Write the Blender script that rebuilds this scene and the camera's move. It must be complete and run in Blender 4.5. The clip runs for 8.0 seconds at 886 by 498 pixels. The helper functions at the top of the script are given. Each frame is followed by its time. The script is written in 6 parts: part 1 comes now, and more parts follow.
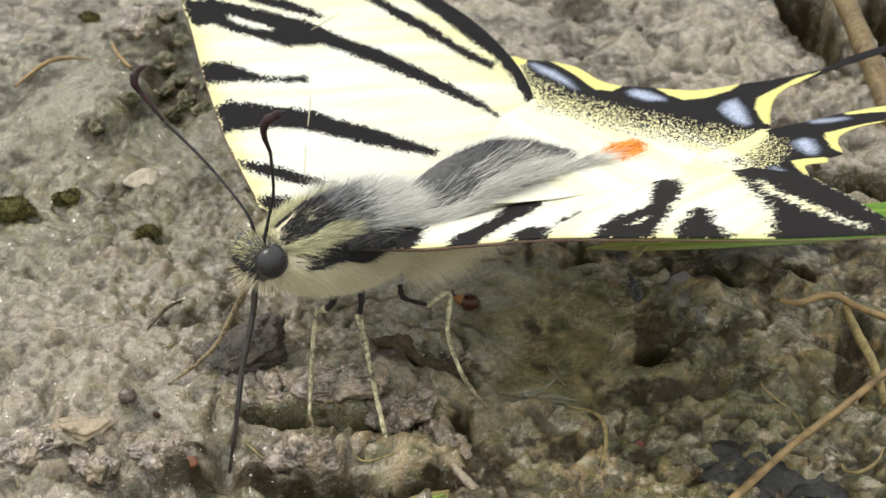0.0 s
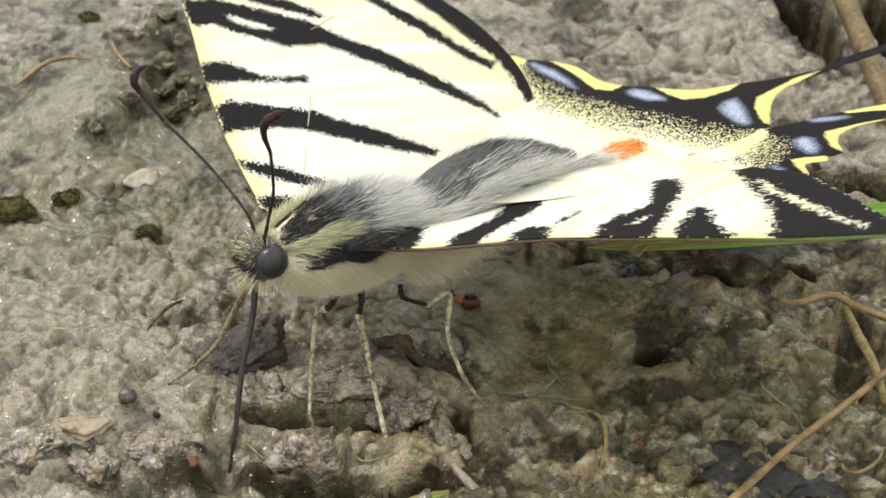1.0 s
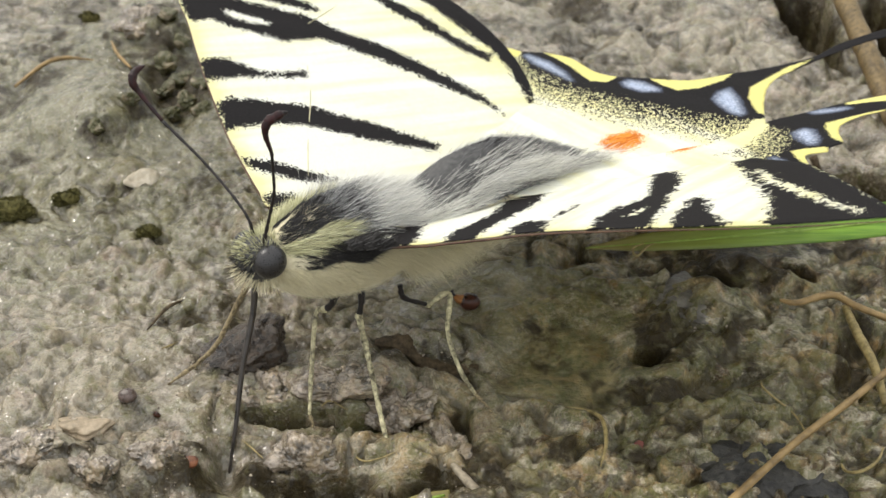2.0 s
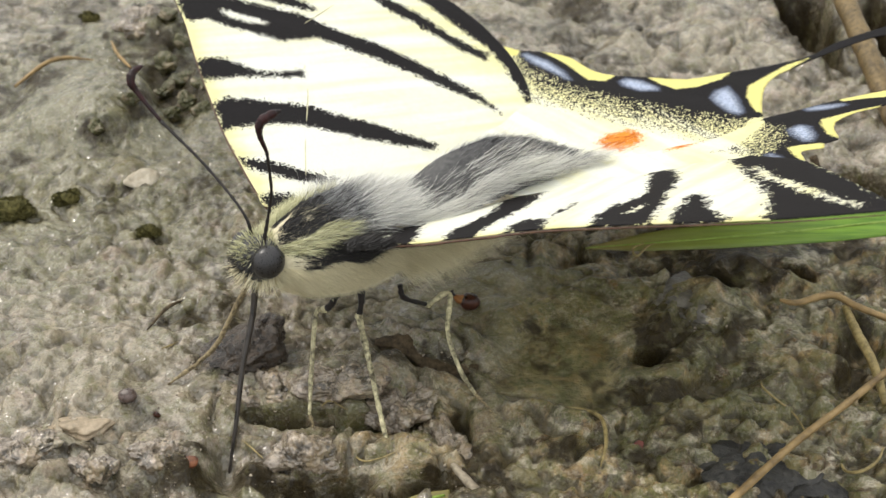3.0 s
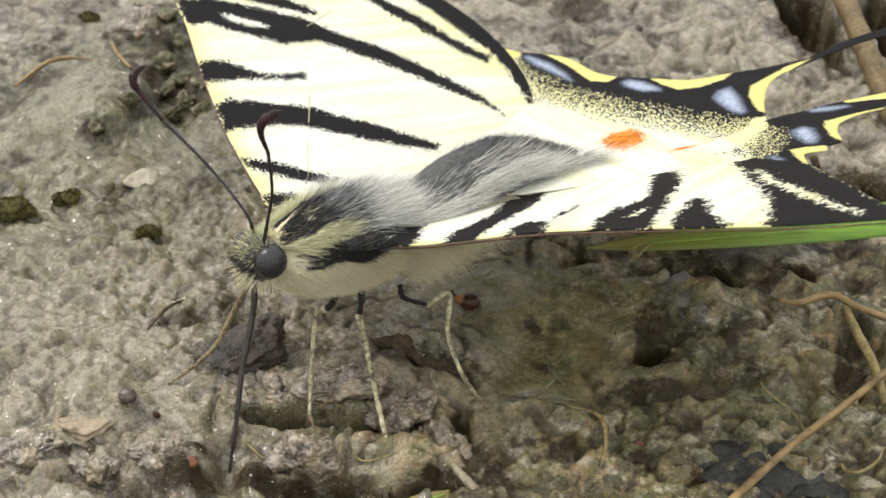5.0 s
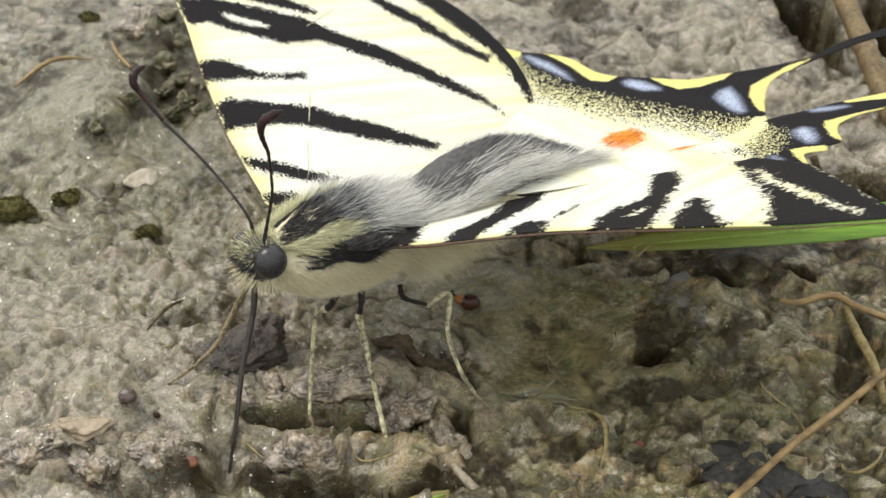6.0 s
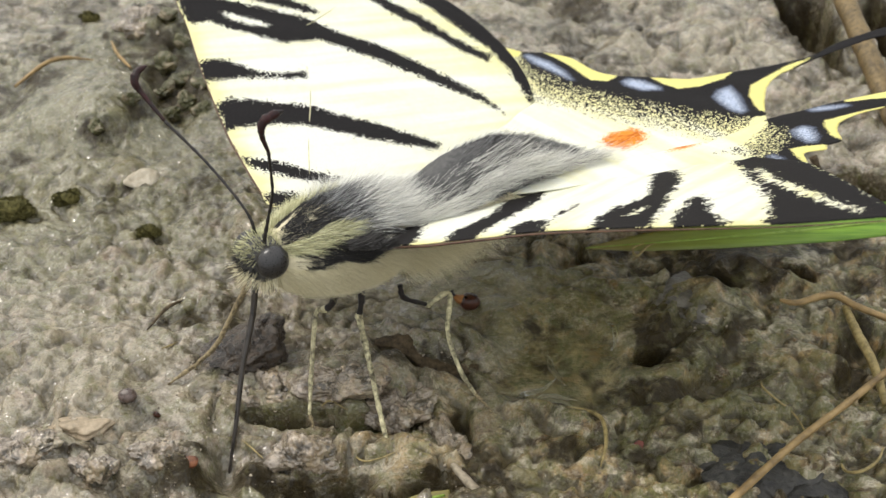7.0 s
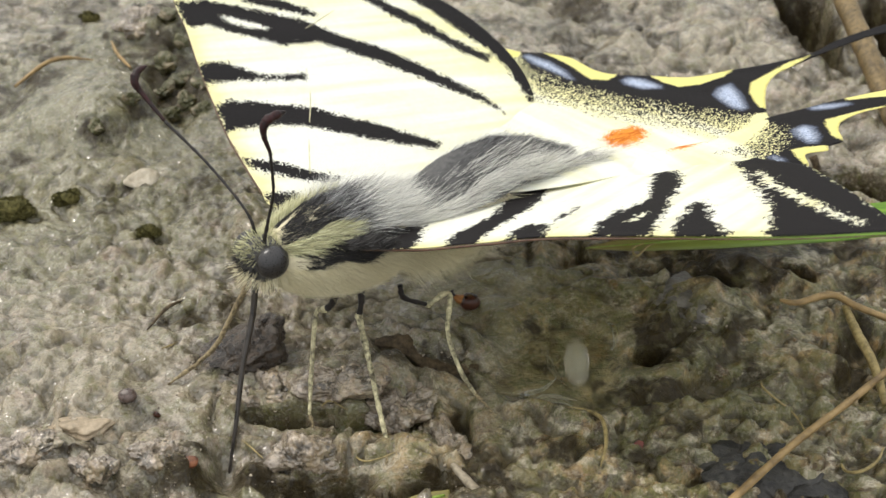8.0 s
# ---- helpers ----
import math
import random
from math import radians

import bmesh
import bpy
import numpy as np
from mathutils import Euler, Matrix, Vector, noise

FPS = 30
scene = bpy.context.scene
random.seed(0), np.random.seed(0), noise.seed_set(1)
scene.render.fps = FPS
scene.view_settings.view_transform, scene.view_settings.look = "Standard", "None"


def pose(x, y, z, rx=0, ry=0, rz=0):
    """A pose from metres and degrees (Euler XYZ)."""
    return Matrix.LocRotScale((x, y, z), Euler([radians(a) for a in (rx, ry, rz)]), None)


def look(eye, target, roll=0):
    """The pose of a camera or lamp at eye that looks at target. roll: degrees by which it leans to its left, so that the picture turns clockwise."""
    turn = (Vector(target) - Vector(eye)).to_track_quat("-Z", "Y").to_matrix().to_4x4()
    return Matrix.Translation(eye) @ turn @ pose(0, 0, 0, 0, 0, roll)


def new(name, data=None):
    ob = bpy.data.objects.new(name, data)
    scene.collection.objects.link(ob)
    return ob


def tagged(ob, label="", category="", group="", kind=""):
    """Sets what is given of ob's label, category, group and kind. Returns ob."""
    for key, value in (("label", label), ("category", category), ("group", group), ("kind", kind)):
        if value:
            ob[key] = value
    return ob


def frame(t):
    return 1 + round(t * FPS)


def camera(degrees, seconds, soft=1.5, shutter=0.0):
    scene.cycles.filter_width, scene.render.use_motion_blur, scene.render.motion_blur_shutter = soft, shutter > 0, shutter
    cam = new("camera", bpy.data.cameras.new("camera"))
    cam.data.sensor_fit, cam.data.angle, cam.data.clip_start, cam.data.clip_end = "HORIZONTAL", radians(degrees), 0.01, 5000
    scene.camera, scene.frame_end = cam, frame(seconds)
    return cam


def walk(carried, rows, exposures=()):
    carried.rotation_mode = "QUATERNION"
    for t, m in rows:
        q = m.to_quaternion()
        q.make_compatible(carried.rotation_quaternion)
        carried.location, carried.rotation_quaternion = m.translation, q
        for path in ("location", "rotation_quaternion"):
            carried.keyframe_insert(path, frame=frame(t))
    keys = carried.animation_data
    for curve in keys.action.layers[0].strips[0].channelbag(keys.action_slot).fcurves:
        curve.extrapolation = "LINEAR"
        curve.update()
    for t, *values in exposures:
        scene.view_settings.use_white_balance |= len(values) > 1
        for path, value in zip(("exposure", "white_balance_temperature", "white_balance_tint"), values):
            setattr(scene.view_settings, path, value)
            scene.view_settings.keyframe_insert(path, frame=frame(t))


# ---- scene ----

# The whole place is a few centimetres wide: lengths below are in millimetres, and MM turns them into metres.
MM = 0.001
cam = camera(38, 8.0, soft=1.45, shutter=0.25)
walk(cam, [(0.0, look((0, -0.06903, 0.06401), (0, 0, 0.01008))), (8.0, look((0, -0.06903, 0.06401), (0, 0, 0.01008)))],
     exposures=[(0.0, 0.32), (8.0, 0.32)])
# a close-up lens: sharp at the insect's head and legs, softer towards the far ground
cam.data.dof.use_dof, cam.data.dof.focus_distance, cam.data.dof.aperture_fstop = True, 0.087, 112

# ---- sky, sun ----
SUN_ELEVATION, SUN_TURN = 58, -58
world = bpy.data.worlds.new("overcast_sky")
scene.world = world
world.use_nodes = True
wn, wl = world.node_tree.nodes, world.node_tree.links
sky = wn.new("ShaderNodeTexSky")
sky.sky_type, sky.sun_disc = "NISHITA", False
sky.sun_elevation, sky.sun_rotation = radians(SUN_ELEVATION), radians(SUN_TURN)
sky.air_density, sky.dust_density, sky.ozone_density = 1.0, 4.0, 0.6
grey = wn.new("ShaderNodeMix")
grey.data_type = "RGBA"
grey.inputs["Factor"].default_value = 0.8
# clouds: three times as bright overhead as at the horizon
up, cloud = wn.new("ShaderNodeSeparateXYZ"), wn.new("ShaderNodeMix")
wl.new(wn.new("ShaderNodeTexCoord").outputs["Generated"], up.inputs[0])
cloud.data_type = "RGBA"
cloud.inputs["A"].default_value, cloud.inputs["B"].default_value = (5.6, 5.65, 5.6, 1), (11.7, 11.8, 11.7, 1)
wl.new(up.outputs["Z"], cloud.inputs["Factor"])
wl.new(cloud.outputs["Result"], grey.inputs["B"])
wl.new(sky.outputs["Color"], grey.inputs["A"])
wl.new(grey.outputs["Result"], wn["Background"].inputs["Color"])
wn["Background"].inputs["Strength"].default_value = 0.14
sun = new("sun", bpy.data.lights.new("sun", "SUN"))
sun.data.energy, sun.data.angle, sun.data.color = 1.45, radians(8), (1.0, 0.95, 0.87)
a, b = radians(SUN_TURN), radians(SUN_ELEVATION)
sun.matrix_world = look((math.sin(a) * math.cos(b), math.cos(a) * math.cos(b), math.sin(b)), (0, 0, 0))


# ---- materials ----
class Nodes:
    """A short way to write a material's node tree."""

    def __init__(self, name):
        self.mat = bpy.data.materials.new(name)
        self.mat.use_nodes = True
        self.tree = self.mat.node_tree
        self.bsdf = self.tree.nodes["Principled BSDF"]
        self.out = self.tree.nodes["Material Output"]

    def node(self, kind, **values):
        n = self.tree.nodes.new(kind)
        for key, value in values.items():
            n.inputs[key.replace("_", " ")].default_value = value
        return n

    def link(self, a, b):
        self.tree.links.new(a, b)

    def coords(self):
        """Object coordinates in millimetres."""
        n = self.node("ShaderNodeVectorMath")
        n.operation = "SCALE"
        n.inputs[3].default_value = 1.0 / MM
        self.link(self.tree.nodes.new("ShaderNodeTexCoord").outputs["Object"], n.inputs[0])
        return n.outputs["Vector"]

    def noise(self, size, detail=3.0, rough=0.6, stretch=None):
        """Noise with features of about size millimetres."""
        n = self.node("ShaderNodeTexNoise", Scale=1.0 / size, Detail=detail, Roughness=rough)
        src = self.coords()
        if stretch:
            m = self.node("ShaderNodeMapping")
            m.inputs["Scale"].default_value = stretch
            self.link(src, m.inputs["Vector"])
            src = m.outputs["Vector"]
        self.link(src, n.inputs["Vector"])
        return n.outputs["Fac"]

    def smear(self, size, warp=1.5, detail=4.0, rough=0.65, shift=0.0, turn=0.0, long=1.0):
        """Streaky, swirled noise, as of trodden mud."""
        n = self.node("ShaderNodeTexNoise", Scale=1.0 / size, Detail=detail, Roughness=rough, Distortion=0.4 * warp)
        m = self.node("ShaderNodeMapping")
        m.inputs["Location"].default_value = (shift, shift * 0.7, 0)
        m.inputs["Rotation"].default_value = (0, 0, radians(turn))
        m.inputs["Scale"].default_value = (1 / long, 1, 1)
        self.link(self.coords(), m.inputs["Vector"])
        self.link(m.outputs["Vector"], n.inputs["Vector"])
        return n.outputs["Fac"]

    def attr(self, name):
        n = self.tree.nodes.new("ShaderNodeAttribute")
        n.attribute_name = name
        return n.outputs["Fac"]

    def rand(self):
        return self.tree.nodes.new("ShaderNodeObjectInfo").outputs["Random"]

    def island(self):
        return self.tree.nodes.new("ShaderNodeNewGeometry").outputs["Random Per Island"]

    def math(self, op, a, b=0.0, c=None):
        n = self.tree.nodes.new("ShaderNodeMath")
        n.operation = op
        for i, x in enumerate((a, b) if c is None else (a, b, c)):
            if isinstance(x, (int, float)):
                n.inputs[i].default_value = x
            else:
                self.link(x, n.inputs[i])
        return n.outputs[0]

    def span(self, x, lo, hi, to_lo=0.0, to_hi=1.0):
        n = self.node("ShaderNodeMapRange")
        n.inputs["From Min"].default_value, n.inputs["From Max"].default_value = lo, hi
        n.inputs["To Min"].default_value, n.inputs["To Max"].default_value = to_lo, to_hi
        self.link(x, n.inputs["Value"])
        return n.outputs["Result"]

    def mix(self, fac, a, b):
        n = self.tree.nodes.new("ShaderNodeMix")
        n.data_type = "RGBA"
        for x, socket in ((fac, n.inputs[0]), (a, n.inputs[6]), (b, n.inputs[7])):
            if isinstance(x, tuple):
                socket.default_value = (*x, 1)
            elif isinstance(x, (int, float)):
                socket.default_value = x
            else:
                self.link(x, socket)
        return n.outputs[2]

    def bump(self, height, mm, strength=1.0):
        n = self.node("ShaderNodeBump", Strength=strength, Distance=mm * MM)
        self.link(height, n.inputs["Height"])
        return n.outputs["Normal"]

    def set(self, **values):
        for key, value in values.items():
            socket = self.bsdf.inputs[key.replace("_", " ")]
            if isinstance(value, tuple):
                socket.default_value = (*value, 1)
            elif isinstance(value, (int, float)):
                socket.default_value = value
            else:
                self.link(value, socket)
        return self.mat


def simple(name, c1, c2, size, rough=0.6, bump_mm=0.03, spec=0.3, stretch=None, vary=0.0, coat=0.0):
    """Two colours mottled at two scales, with relief."""
    n = Nodes(name)
    k = n.math("ADD", n.math("MULTIPLY", n.noise(size, 4, 0.65, stretch), 0.65), n.math("MULTIPLY", n.noise(size * 4, 3), 0.35))
    k = n.span(k, 0.35, 0.65)
    col = n.mix(k, c1, c2)
    if vary:
        col = n.mix(n.math("MULTIPLY", n.rand(), vary), col, tuple(x * 0.4 for x in c1))
    if coat:
        n.set(Coat_Weight=coat, Coat_Roughness=0.1, Coat_Normal=n.bump(n.noise(0.4, 2, 0.6), 0.35))
    return n.set(Base_Color=col, Roughness=n.span(k, 0, 1, rough - 0.1, rough + 0.1), Specular_IOR_Level=spec,
                 Normal=n.bump(n.noise(size * 0.6, 4, 0.7, stretch), bump_mm))


def mud_material():
    n = Nodes("wet_mud")
    damp_shade, moss, pale, low = n.attr("damp_shade"), n.attr("moss"), n.attr("pale"), n.attr("low")

    def wide(size, detail, rough=0.65):
        return n.span(n.noise(size, detail, rough), 0.32, 0.68)

    big, mid, fine, grit = wide(9, 3), wide(2.4, 5, 0.7), wide(0.7, 4, 0.75), wide(0.2, 3, 0.7)
    tone = n.math("ADD", n.math("ADD", n.math("MULTIPLY", big, 0.2), n.math("MULTIPLY", mid, 0.52)),
                  n.math("ADD", n.math("MULTIPLY", fine, 0.20), n.math("MULTIPLY", grit, 0.08)))
    col = n.mix(n.span(tone, 0.38, 0.62), (0.105, 0.084, 0.048), (0.46, 0.405, 0.315))
    ochre, ash, olive = n.span(n.noise(3.1, 5, 0.7), 0.52, 0.60), n.span(n.noise(4.3, 5, 0.7), 0.52, 0.62), n.span(n.noise(2.6, 5, 0.75), 0.52, 0.60)
    wash = n.mix(n.span(n.smear(2.6, 1.0, 3, 0.55, 101), 0.42, 0.58), (0.19, 0.155, 0.105), (0.47, 0.385, 0.30))
    wash = n.mix(n.math("MULTIPLY", n.span(n.smear(2.0, 1.2, 3, 0.55, 141), 0.52, 0.60), 0.7), wash, (0.40, 0.39, 0.33))
    wash = n.mix(n.math("MULTIPLY", n.span(n.smear(1.7, 1.4, 4, 0.6, 171), 0.54, 0.62), 0.75), wash, (0.16, 0.160, 0.070))
    col = n.mix(0.6, col, wash)
    stain = n.math("MULTIPLY", n.span(n.smear(4.6, 1.3, 5, 0.62, 203), 0.49, 0.58), n.span(n.noise(0.9, 4, 0.65), 0.36, 0.58, 0.35, 1.0))
    col = n.mix(n.math("MULTIPLY", stain, 0.62), col, n.mix(fine, (0.070, 0.056, 0.028), (0.20, 0.165, 0.105)))
    silk = n.span(n.smear(1.5, 1.4, 4, 0.6, 251, 20, 1.6), 0.55, 0.63)
    col = n.mix(n.math("MULTIPLY", silk, 0.5), col, (0.60, 0.54, 0.44))
    col = n.mix(n.math("MULTIPLY", ochre, 0.3), col, (0.235, 0.160, 0.075))
    col = n.mix(n.math("MULTIPLY", ash, 0.45), col, (0.215, 0.198, 0.165))
    col = n.mix(n.math("MULTIPLY", olive, 0.6), col, (0.135, 0.128, 0.048))
    col = n.mix(n.math("MULTIPLY", pale, 0.45), col, n.mix(fine, (0.25, 0.215, 0.150), (0.44, 0.39, 0.30)))
    col = n.mix(n.math("MULTIPLY", damp_shade, 0.80), col, n.mix(n.span(n.math("ADD", n.math("MULTIPLY", fine, 0.5), n.math("MULTIPLY", mid, 0.5)), 0.30, 0.72),
                                                          (0.020, 0.016, 0.005), (0.32, 0.265, 0.125)))
    streak = n.math("MULTIPLY", n.span(n.smear(1.6, 0.8, 4, 0.65, 401, 8, 2.4), 0.50, 0.58), n.span(pale, 0.5, 0.9))
    col = n.mix(n.math("MULTIPLY", streak, 0.8), col, (0.075, 0.078, 0.022))
    # rose and olive silt washed over the dry mud, rust and green algae over the damp
    rose, leek = n.span(n.smear(2.2, 1.3, 4, 0.6, 521), 0.49, 0.58), n.span(n.smear(1.8, 1.4, 4, 0.6, 563), 0.51, 0.59)
    col = n.mix(n.math("MULTIPLY", rose, 0.36), col, n.mix(damp_shade, (0.35, 0.245, 0.180), (0.150, 0.078, 0.024)))
    col = n.mix(n.math("MULTIPLY", leek, 0.40), col, n.mix(damp_shade, (0.185, 0.182, 0.090), (0.040, 0.055, 0.014)))
    patch, silt = n.attr("patch"), n.attr("silt")
    col = n.mix(n.math("MULTIPLY", n.span(n.math("ADD", patch, n.math("MULTIPLY", n.math("SUBTRACT", fine, 0.5), 0.35)), 0.52, 0.74), 0.80), col,
                n.mix(mid, (0.018, 0.014, 0.005), (0.072, 0.056, 0.021)))
    col = n.mix(n.math("MULTIPLY", n.span(n.math("ADD", patch, n.math("MULTIPLY", n.math("SUBTRACT", fine, 0.5), 0.35)), 0.44, 0.20), 0.6), col,
                n.mix(fine, (0.20, 0.170, 0.105), (0.42, 0.365, 0.25)))
    # rotten wet mud: brown, olive and black swirls under a thin pale smear
    rich = n.attr("rich")
    rot = n.mix(n.span(n.smear(3.4, 1.2, 4, 0.6, 31), 0.43, 0.57), (0.065, 0.034, 0.009), (0.46, 0.33, 0.155))
    rot = n.mix(n.math("MULTIPLY", n.span(n.smear(3.0, 1.5, 4, 0.6, 57), 0.49, 0.55), 0.8), rot, n.mix(fine, (0.075, 0.080, 0.020), (0.29, 0.28, 0.115)))
    rot = n.mix(n.math("MULTIPLY", n.span(n.smear(2.0, 1.8, 4, 0.6, 83, 25, 1.8), 0.53, 0.58), 0.8), rot, n.mix(grit, (0.50, 0.44, 0.30), (0.78, 0.70, 0.54)))
    rot = n.mix(n.math("MULTIPLY", n.span(n.smear(2.4, 1.6, 4, 0.62, 12, -15, 1.5), 0.46, 0.39), 0.85), rot, (0.010, 0.007, 0.003))
    rot = n.mix(n.math("MULTIPLY", n.span(n.smear(1.9, 0.8, 4, 0.65, 311), 0.52, 0.62), 0.6), rot, (0.060, 0.085, 0.018))
    rot = n.mix(n.math("MULTIPLY", n.span(n.smear(1.5, 0.8, 4, 0.65, 347), 0.55, 0.65), 0.55), rot, (0.33, 0.185, 0.050))
    col = n.mix(n.math("MULTIPLY", rich, 0.92), col, rot)
    dry = n.math("SUBTRACT", 1.0, n.math("MULTIPLY", damp_shade, 0.75))
    speck = n.span(n.noise(0.34, 1, 0.5), 0.60, 0.66)
    # pale specks stand for wet glints, painted into the colour
    wet_glint = n.math("MULTIPLY", n.span(n.noise(0.36, 3, 0.7), 0.55, 0.62), n.math("MULTIPLY", damp_shade, 0.6))
    col = n.mix(wet_glint, col, (0.46, 0.41, 0.27))
    col = n.mix(n.math("MULTIPLY", n.math("MULTIPLY", speck, 0.2), dry), col, (0.52, 0.475, 0.38))
    darkspeck = n.span(n.noise(0.6, 3, 0.65), 0.41, 0.35)
    col = n.mix(n.math("MULTIPLY", darkspeck, n.math("ADD", 0.3, n.math("MULTIPLY", damp_shade, 0.25))), col, (0.022, 0.017, 0.007))
    m = n.span(n.math("ADD", moss, n.math("MULTIPLY", n.math("SUBTRACT", n.noise(1.2, 5, 0.75), 0.5), 3.0)), 0.32, 0.56)
    green = n.mix(n.noise(0.4, 3, 0.7), (0.034, 0.040, 0.008), (0.165, 0.165, 0.048))
    col = n.mix(n.math("MULTIPLY", m, 0.66), col, green)
    bed = n.mix(n.span(n.smear(1.6, 1.2, 4, 0.65, 40), 0.40, 0.60), (0.125, 0.112, 0.038), (0.36, 0.295, 0.135))
    bed = n.mix(n.math("MULTIPLY", n.span(n.smear(2.4, 1.2, 4, 0.65, 71), 0.46, 0.58), 0.75), bed, (0.085, 0.110, 0.034))
    bed = n.mix(n.math("MULTIPLY", n.span(n.smear(1.3, 1.0, 4, 0.65, 97), 0.54, 0.62), 0.6), bed, (0.34, 0.22, 0.085))
    col = n.mix(n.math("MULTIPLY", silt, n.span(n.noise(0.7, 4, 0.7), 0.3, 0.6, 0.55, 0.9)), col, bed)
    col = n.mix(n.math("MULTIPLY", n.span(n.noise(0.30, 3, 0.7), 0.50, 0.42), 0.17), col, (0.050, 0.038, 0.018))
    col = n.mix(n.math("MULTIPLY", n.span(n.smear(0.36, 0.6, 3, 0.7, 66), 0.53, 0.60), 0.2), col, (0.56, 0.50, 0.38))
    # near-black rot, and shade painted into holes and under the crust
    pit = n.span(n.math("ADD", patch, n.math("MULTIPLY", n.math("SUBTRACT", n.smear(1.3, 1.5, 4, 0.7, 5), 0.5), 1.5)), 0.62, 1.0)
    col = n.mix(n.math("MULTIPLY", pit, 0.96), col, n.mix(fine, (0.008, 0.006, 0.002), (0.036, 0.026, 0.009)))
    # the shade of cracks and hollows, put into the colour by the concave mask
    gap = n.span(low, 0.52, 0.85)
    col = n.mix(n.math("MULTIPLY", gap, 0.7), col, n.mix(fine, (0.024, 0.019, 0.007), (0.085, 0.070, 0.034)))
    col = n.mix(0.16, col, (0.04, 0.020, 0.002))
    rough = n.span(mid, 0.0, 1.0, 0.50, 0.32)
    h = n.math("ADD", n.math("MULTIPLY", fine, 0.85), n.math("MULTIPLY", grit, 0.15))
    film = n.math("ADD", n.math("MULTIPLY", wide(2.2, 4), 0.55), n.math("ADD", n.math("MULTIPLY", damp_shade, 0.12), n.math("MULTIPLY", low, 0.3)))
    skin = n.math("ADD", n.math("MULTIPLY", n.noise(0.9, 1, 0.5), 0.42), n.math("ADD", n.math("MULTIPLY", n.noise(0.36, 1, 0.5), 0.38), n.math("MULTIPLY", n.noise(0.15, 1, 0.5), 0.2)))
    return n.set(Base_Color=col, Roughness=rough, Specular_IOR_Level=0.2, Normal=n.bump(h, 0.15, 1.0), Coat_Weight=n.math("MULTIPLY", n.math("MULTIPLY", n.span(film, 0.16, 0.36, 0.2, 1.0), n.math("SUBTRACT", 1.0, n.math("MULTIPLY", rich, 0.6))), n.math("SUBTRACT", 1.0, n.math("MULTIPLY", pit, 0.8))),
                 Coat_Roughness=0.13, Coat_IOR=1.7, Coat_Normal=n.bump(skin, 0.5, 1.0))


def wing_material(name, white, gold, scale_mm=0.17):
    """Scales on a wing: the pattern's borders are given in millimetres by the mesh, and frayed here by the scales."""
    n = Nodes(name)
    frayed = n.math("SUBTRACT", n.noise(scale_mm, 2.5, 0.75), 0.5)
    coarse = n.math("SUBTRACT", n.noise(scale_mm * 3.5, 2, 0.6), 0.5)
    f = n.math("ADD", n.math("MULTIPLY", frayed, 8.0), n.math("MULTIPLY", coarse, 3.0))
    cells = n.node("ShaderNodeTexVoronoi", Scale=1.0 / 0.11)
    n.link(n.coords(), cells.inputs["Vector"])
    apart = n.node("ShaderNodeSeparateColor")
    n.link(cells.outputs["Color"], apart.inputs[0])
    dust = n.math("MULTIPLY", n.math("SUBTRACT", apart.outputs[0], 0.20), n.attr("dust"))
    d = n.math("ADD", n.math("ADD", n.attr("dark_d"), n.math("MULTIPLY", f, n.attr("fray"))), dust)
    thin = n.math("MULTIPLY", frayed, 0.9)
    ground = n.mix(n.span(n.math("ADD", n.math("ADD", n.attr("gold"), n.math("MULTIPLY", coarse, 0.25)), n.span(n.noise(1.5, 2, 0.5, (1.0, 0.1, 1)), 0.35, 0.65, -0.22, 0.16)), 0.25, 0.85), white, gold)
    ground = n.mix(n.math("MULTIPLY", n.span(frayed, -0.25, 0.05, 1, 0), 0.12), ground, (0.45, 0.41, 0.25))
    black = n.mix(n.noise(0.1, 2), (0.004, 0.0036, 0.004), (0.028, 0.025, 0.025))
    col = n.mix(n.span(d, -0.05, 0.05), ground, black)
    col = n.mix(n.span(n.math("ADD", n.attr("yellow_d"), thin), -0.05, 0.05), col, (0.80, 0.74, 0.28))
    blue = n.mix(n.span(n.math("ADD", n.attr("blue_d"), n.math("MULTIPLY", frayed, 1.2)), 0.1, 0.8), (0.06, 0.07, 0.10), n.mix(n.span(n.noise(0.16, 3, 0.75), 0.40, 0.60), (0.28, 0.34, 0.46), (0.62, 0.68, 0.80)))
    col = n.mix(n.span(n.math("ADD", n.attr("blue_d"), n.math("MULTIPLY", frayed, 0.6)), -0.08, 0.12), col, blue)
    col = n.mix(n.span(n.math("ADD", n.attr("orange_d"), n.math("MULTIPLY", f, 0.35)), -0.3, 0.25), col, n.mix(n.span(n.noise(0.35, 3, 0.7, (0.4, 1, 1)), 0.35, 0.65), (0.50, 0.11, 0.008), (0.84, 0.34, 0.05)))
    n.set(Base_Color=col, Roughness=0.66, Specular_IOR_Level=0.12, Normal=n.bump(n.noise(0.16, 2, 0.7), 0.03, 0.6))
    through_light = n.node("ShaderNodeBsdfTranslucent")
    n.link(col, through_light.inputs["Color"])
    both = n.node("ShaderNodeMixShader")
    both.inputs[0].default_value = 0.33
    n.link(n.bsdf.outputs[0], both.inputs[1])
    n.link(through_light.outputs[0], both.inputs[2])
    n.link(both.outputs[0], n.out.inputs["Surface"])
    return n.mat


def hair_material(name, c1, c2, rough=0.55):
    n = Nodes(name)
    return n.set(Base_Color=n.mix(n.island(), c1, c2), Roughness=rough, Specular_IOR_Level=0.25)


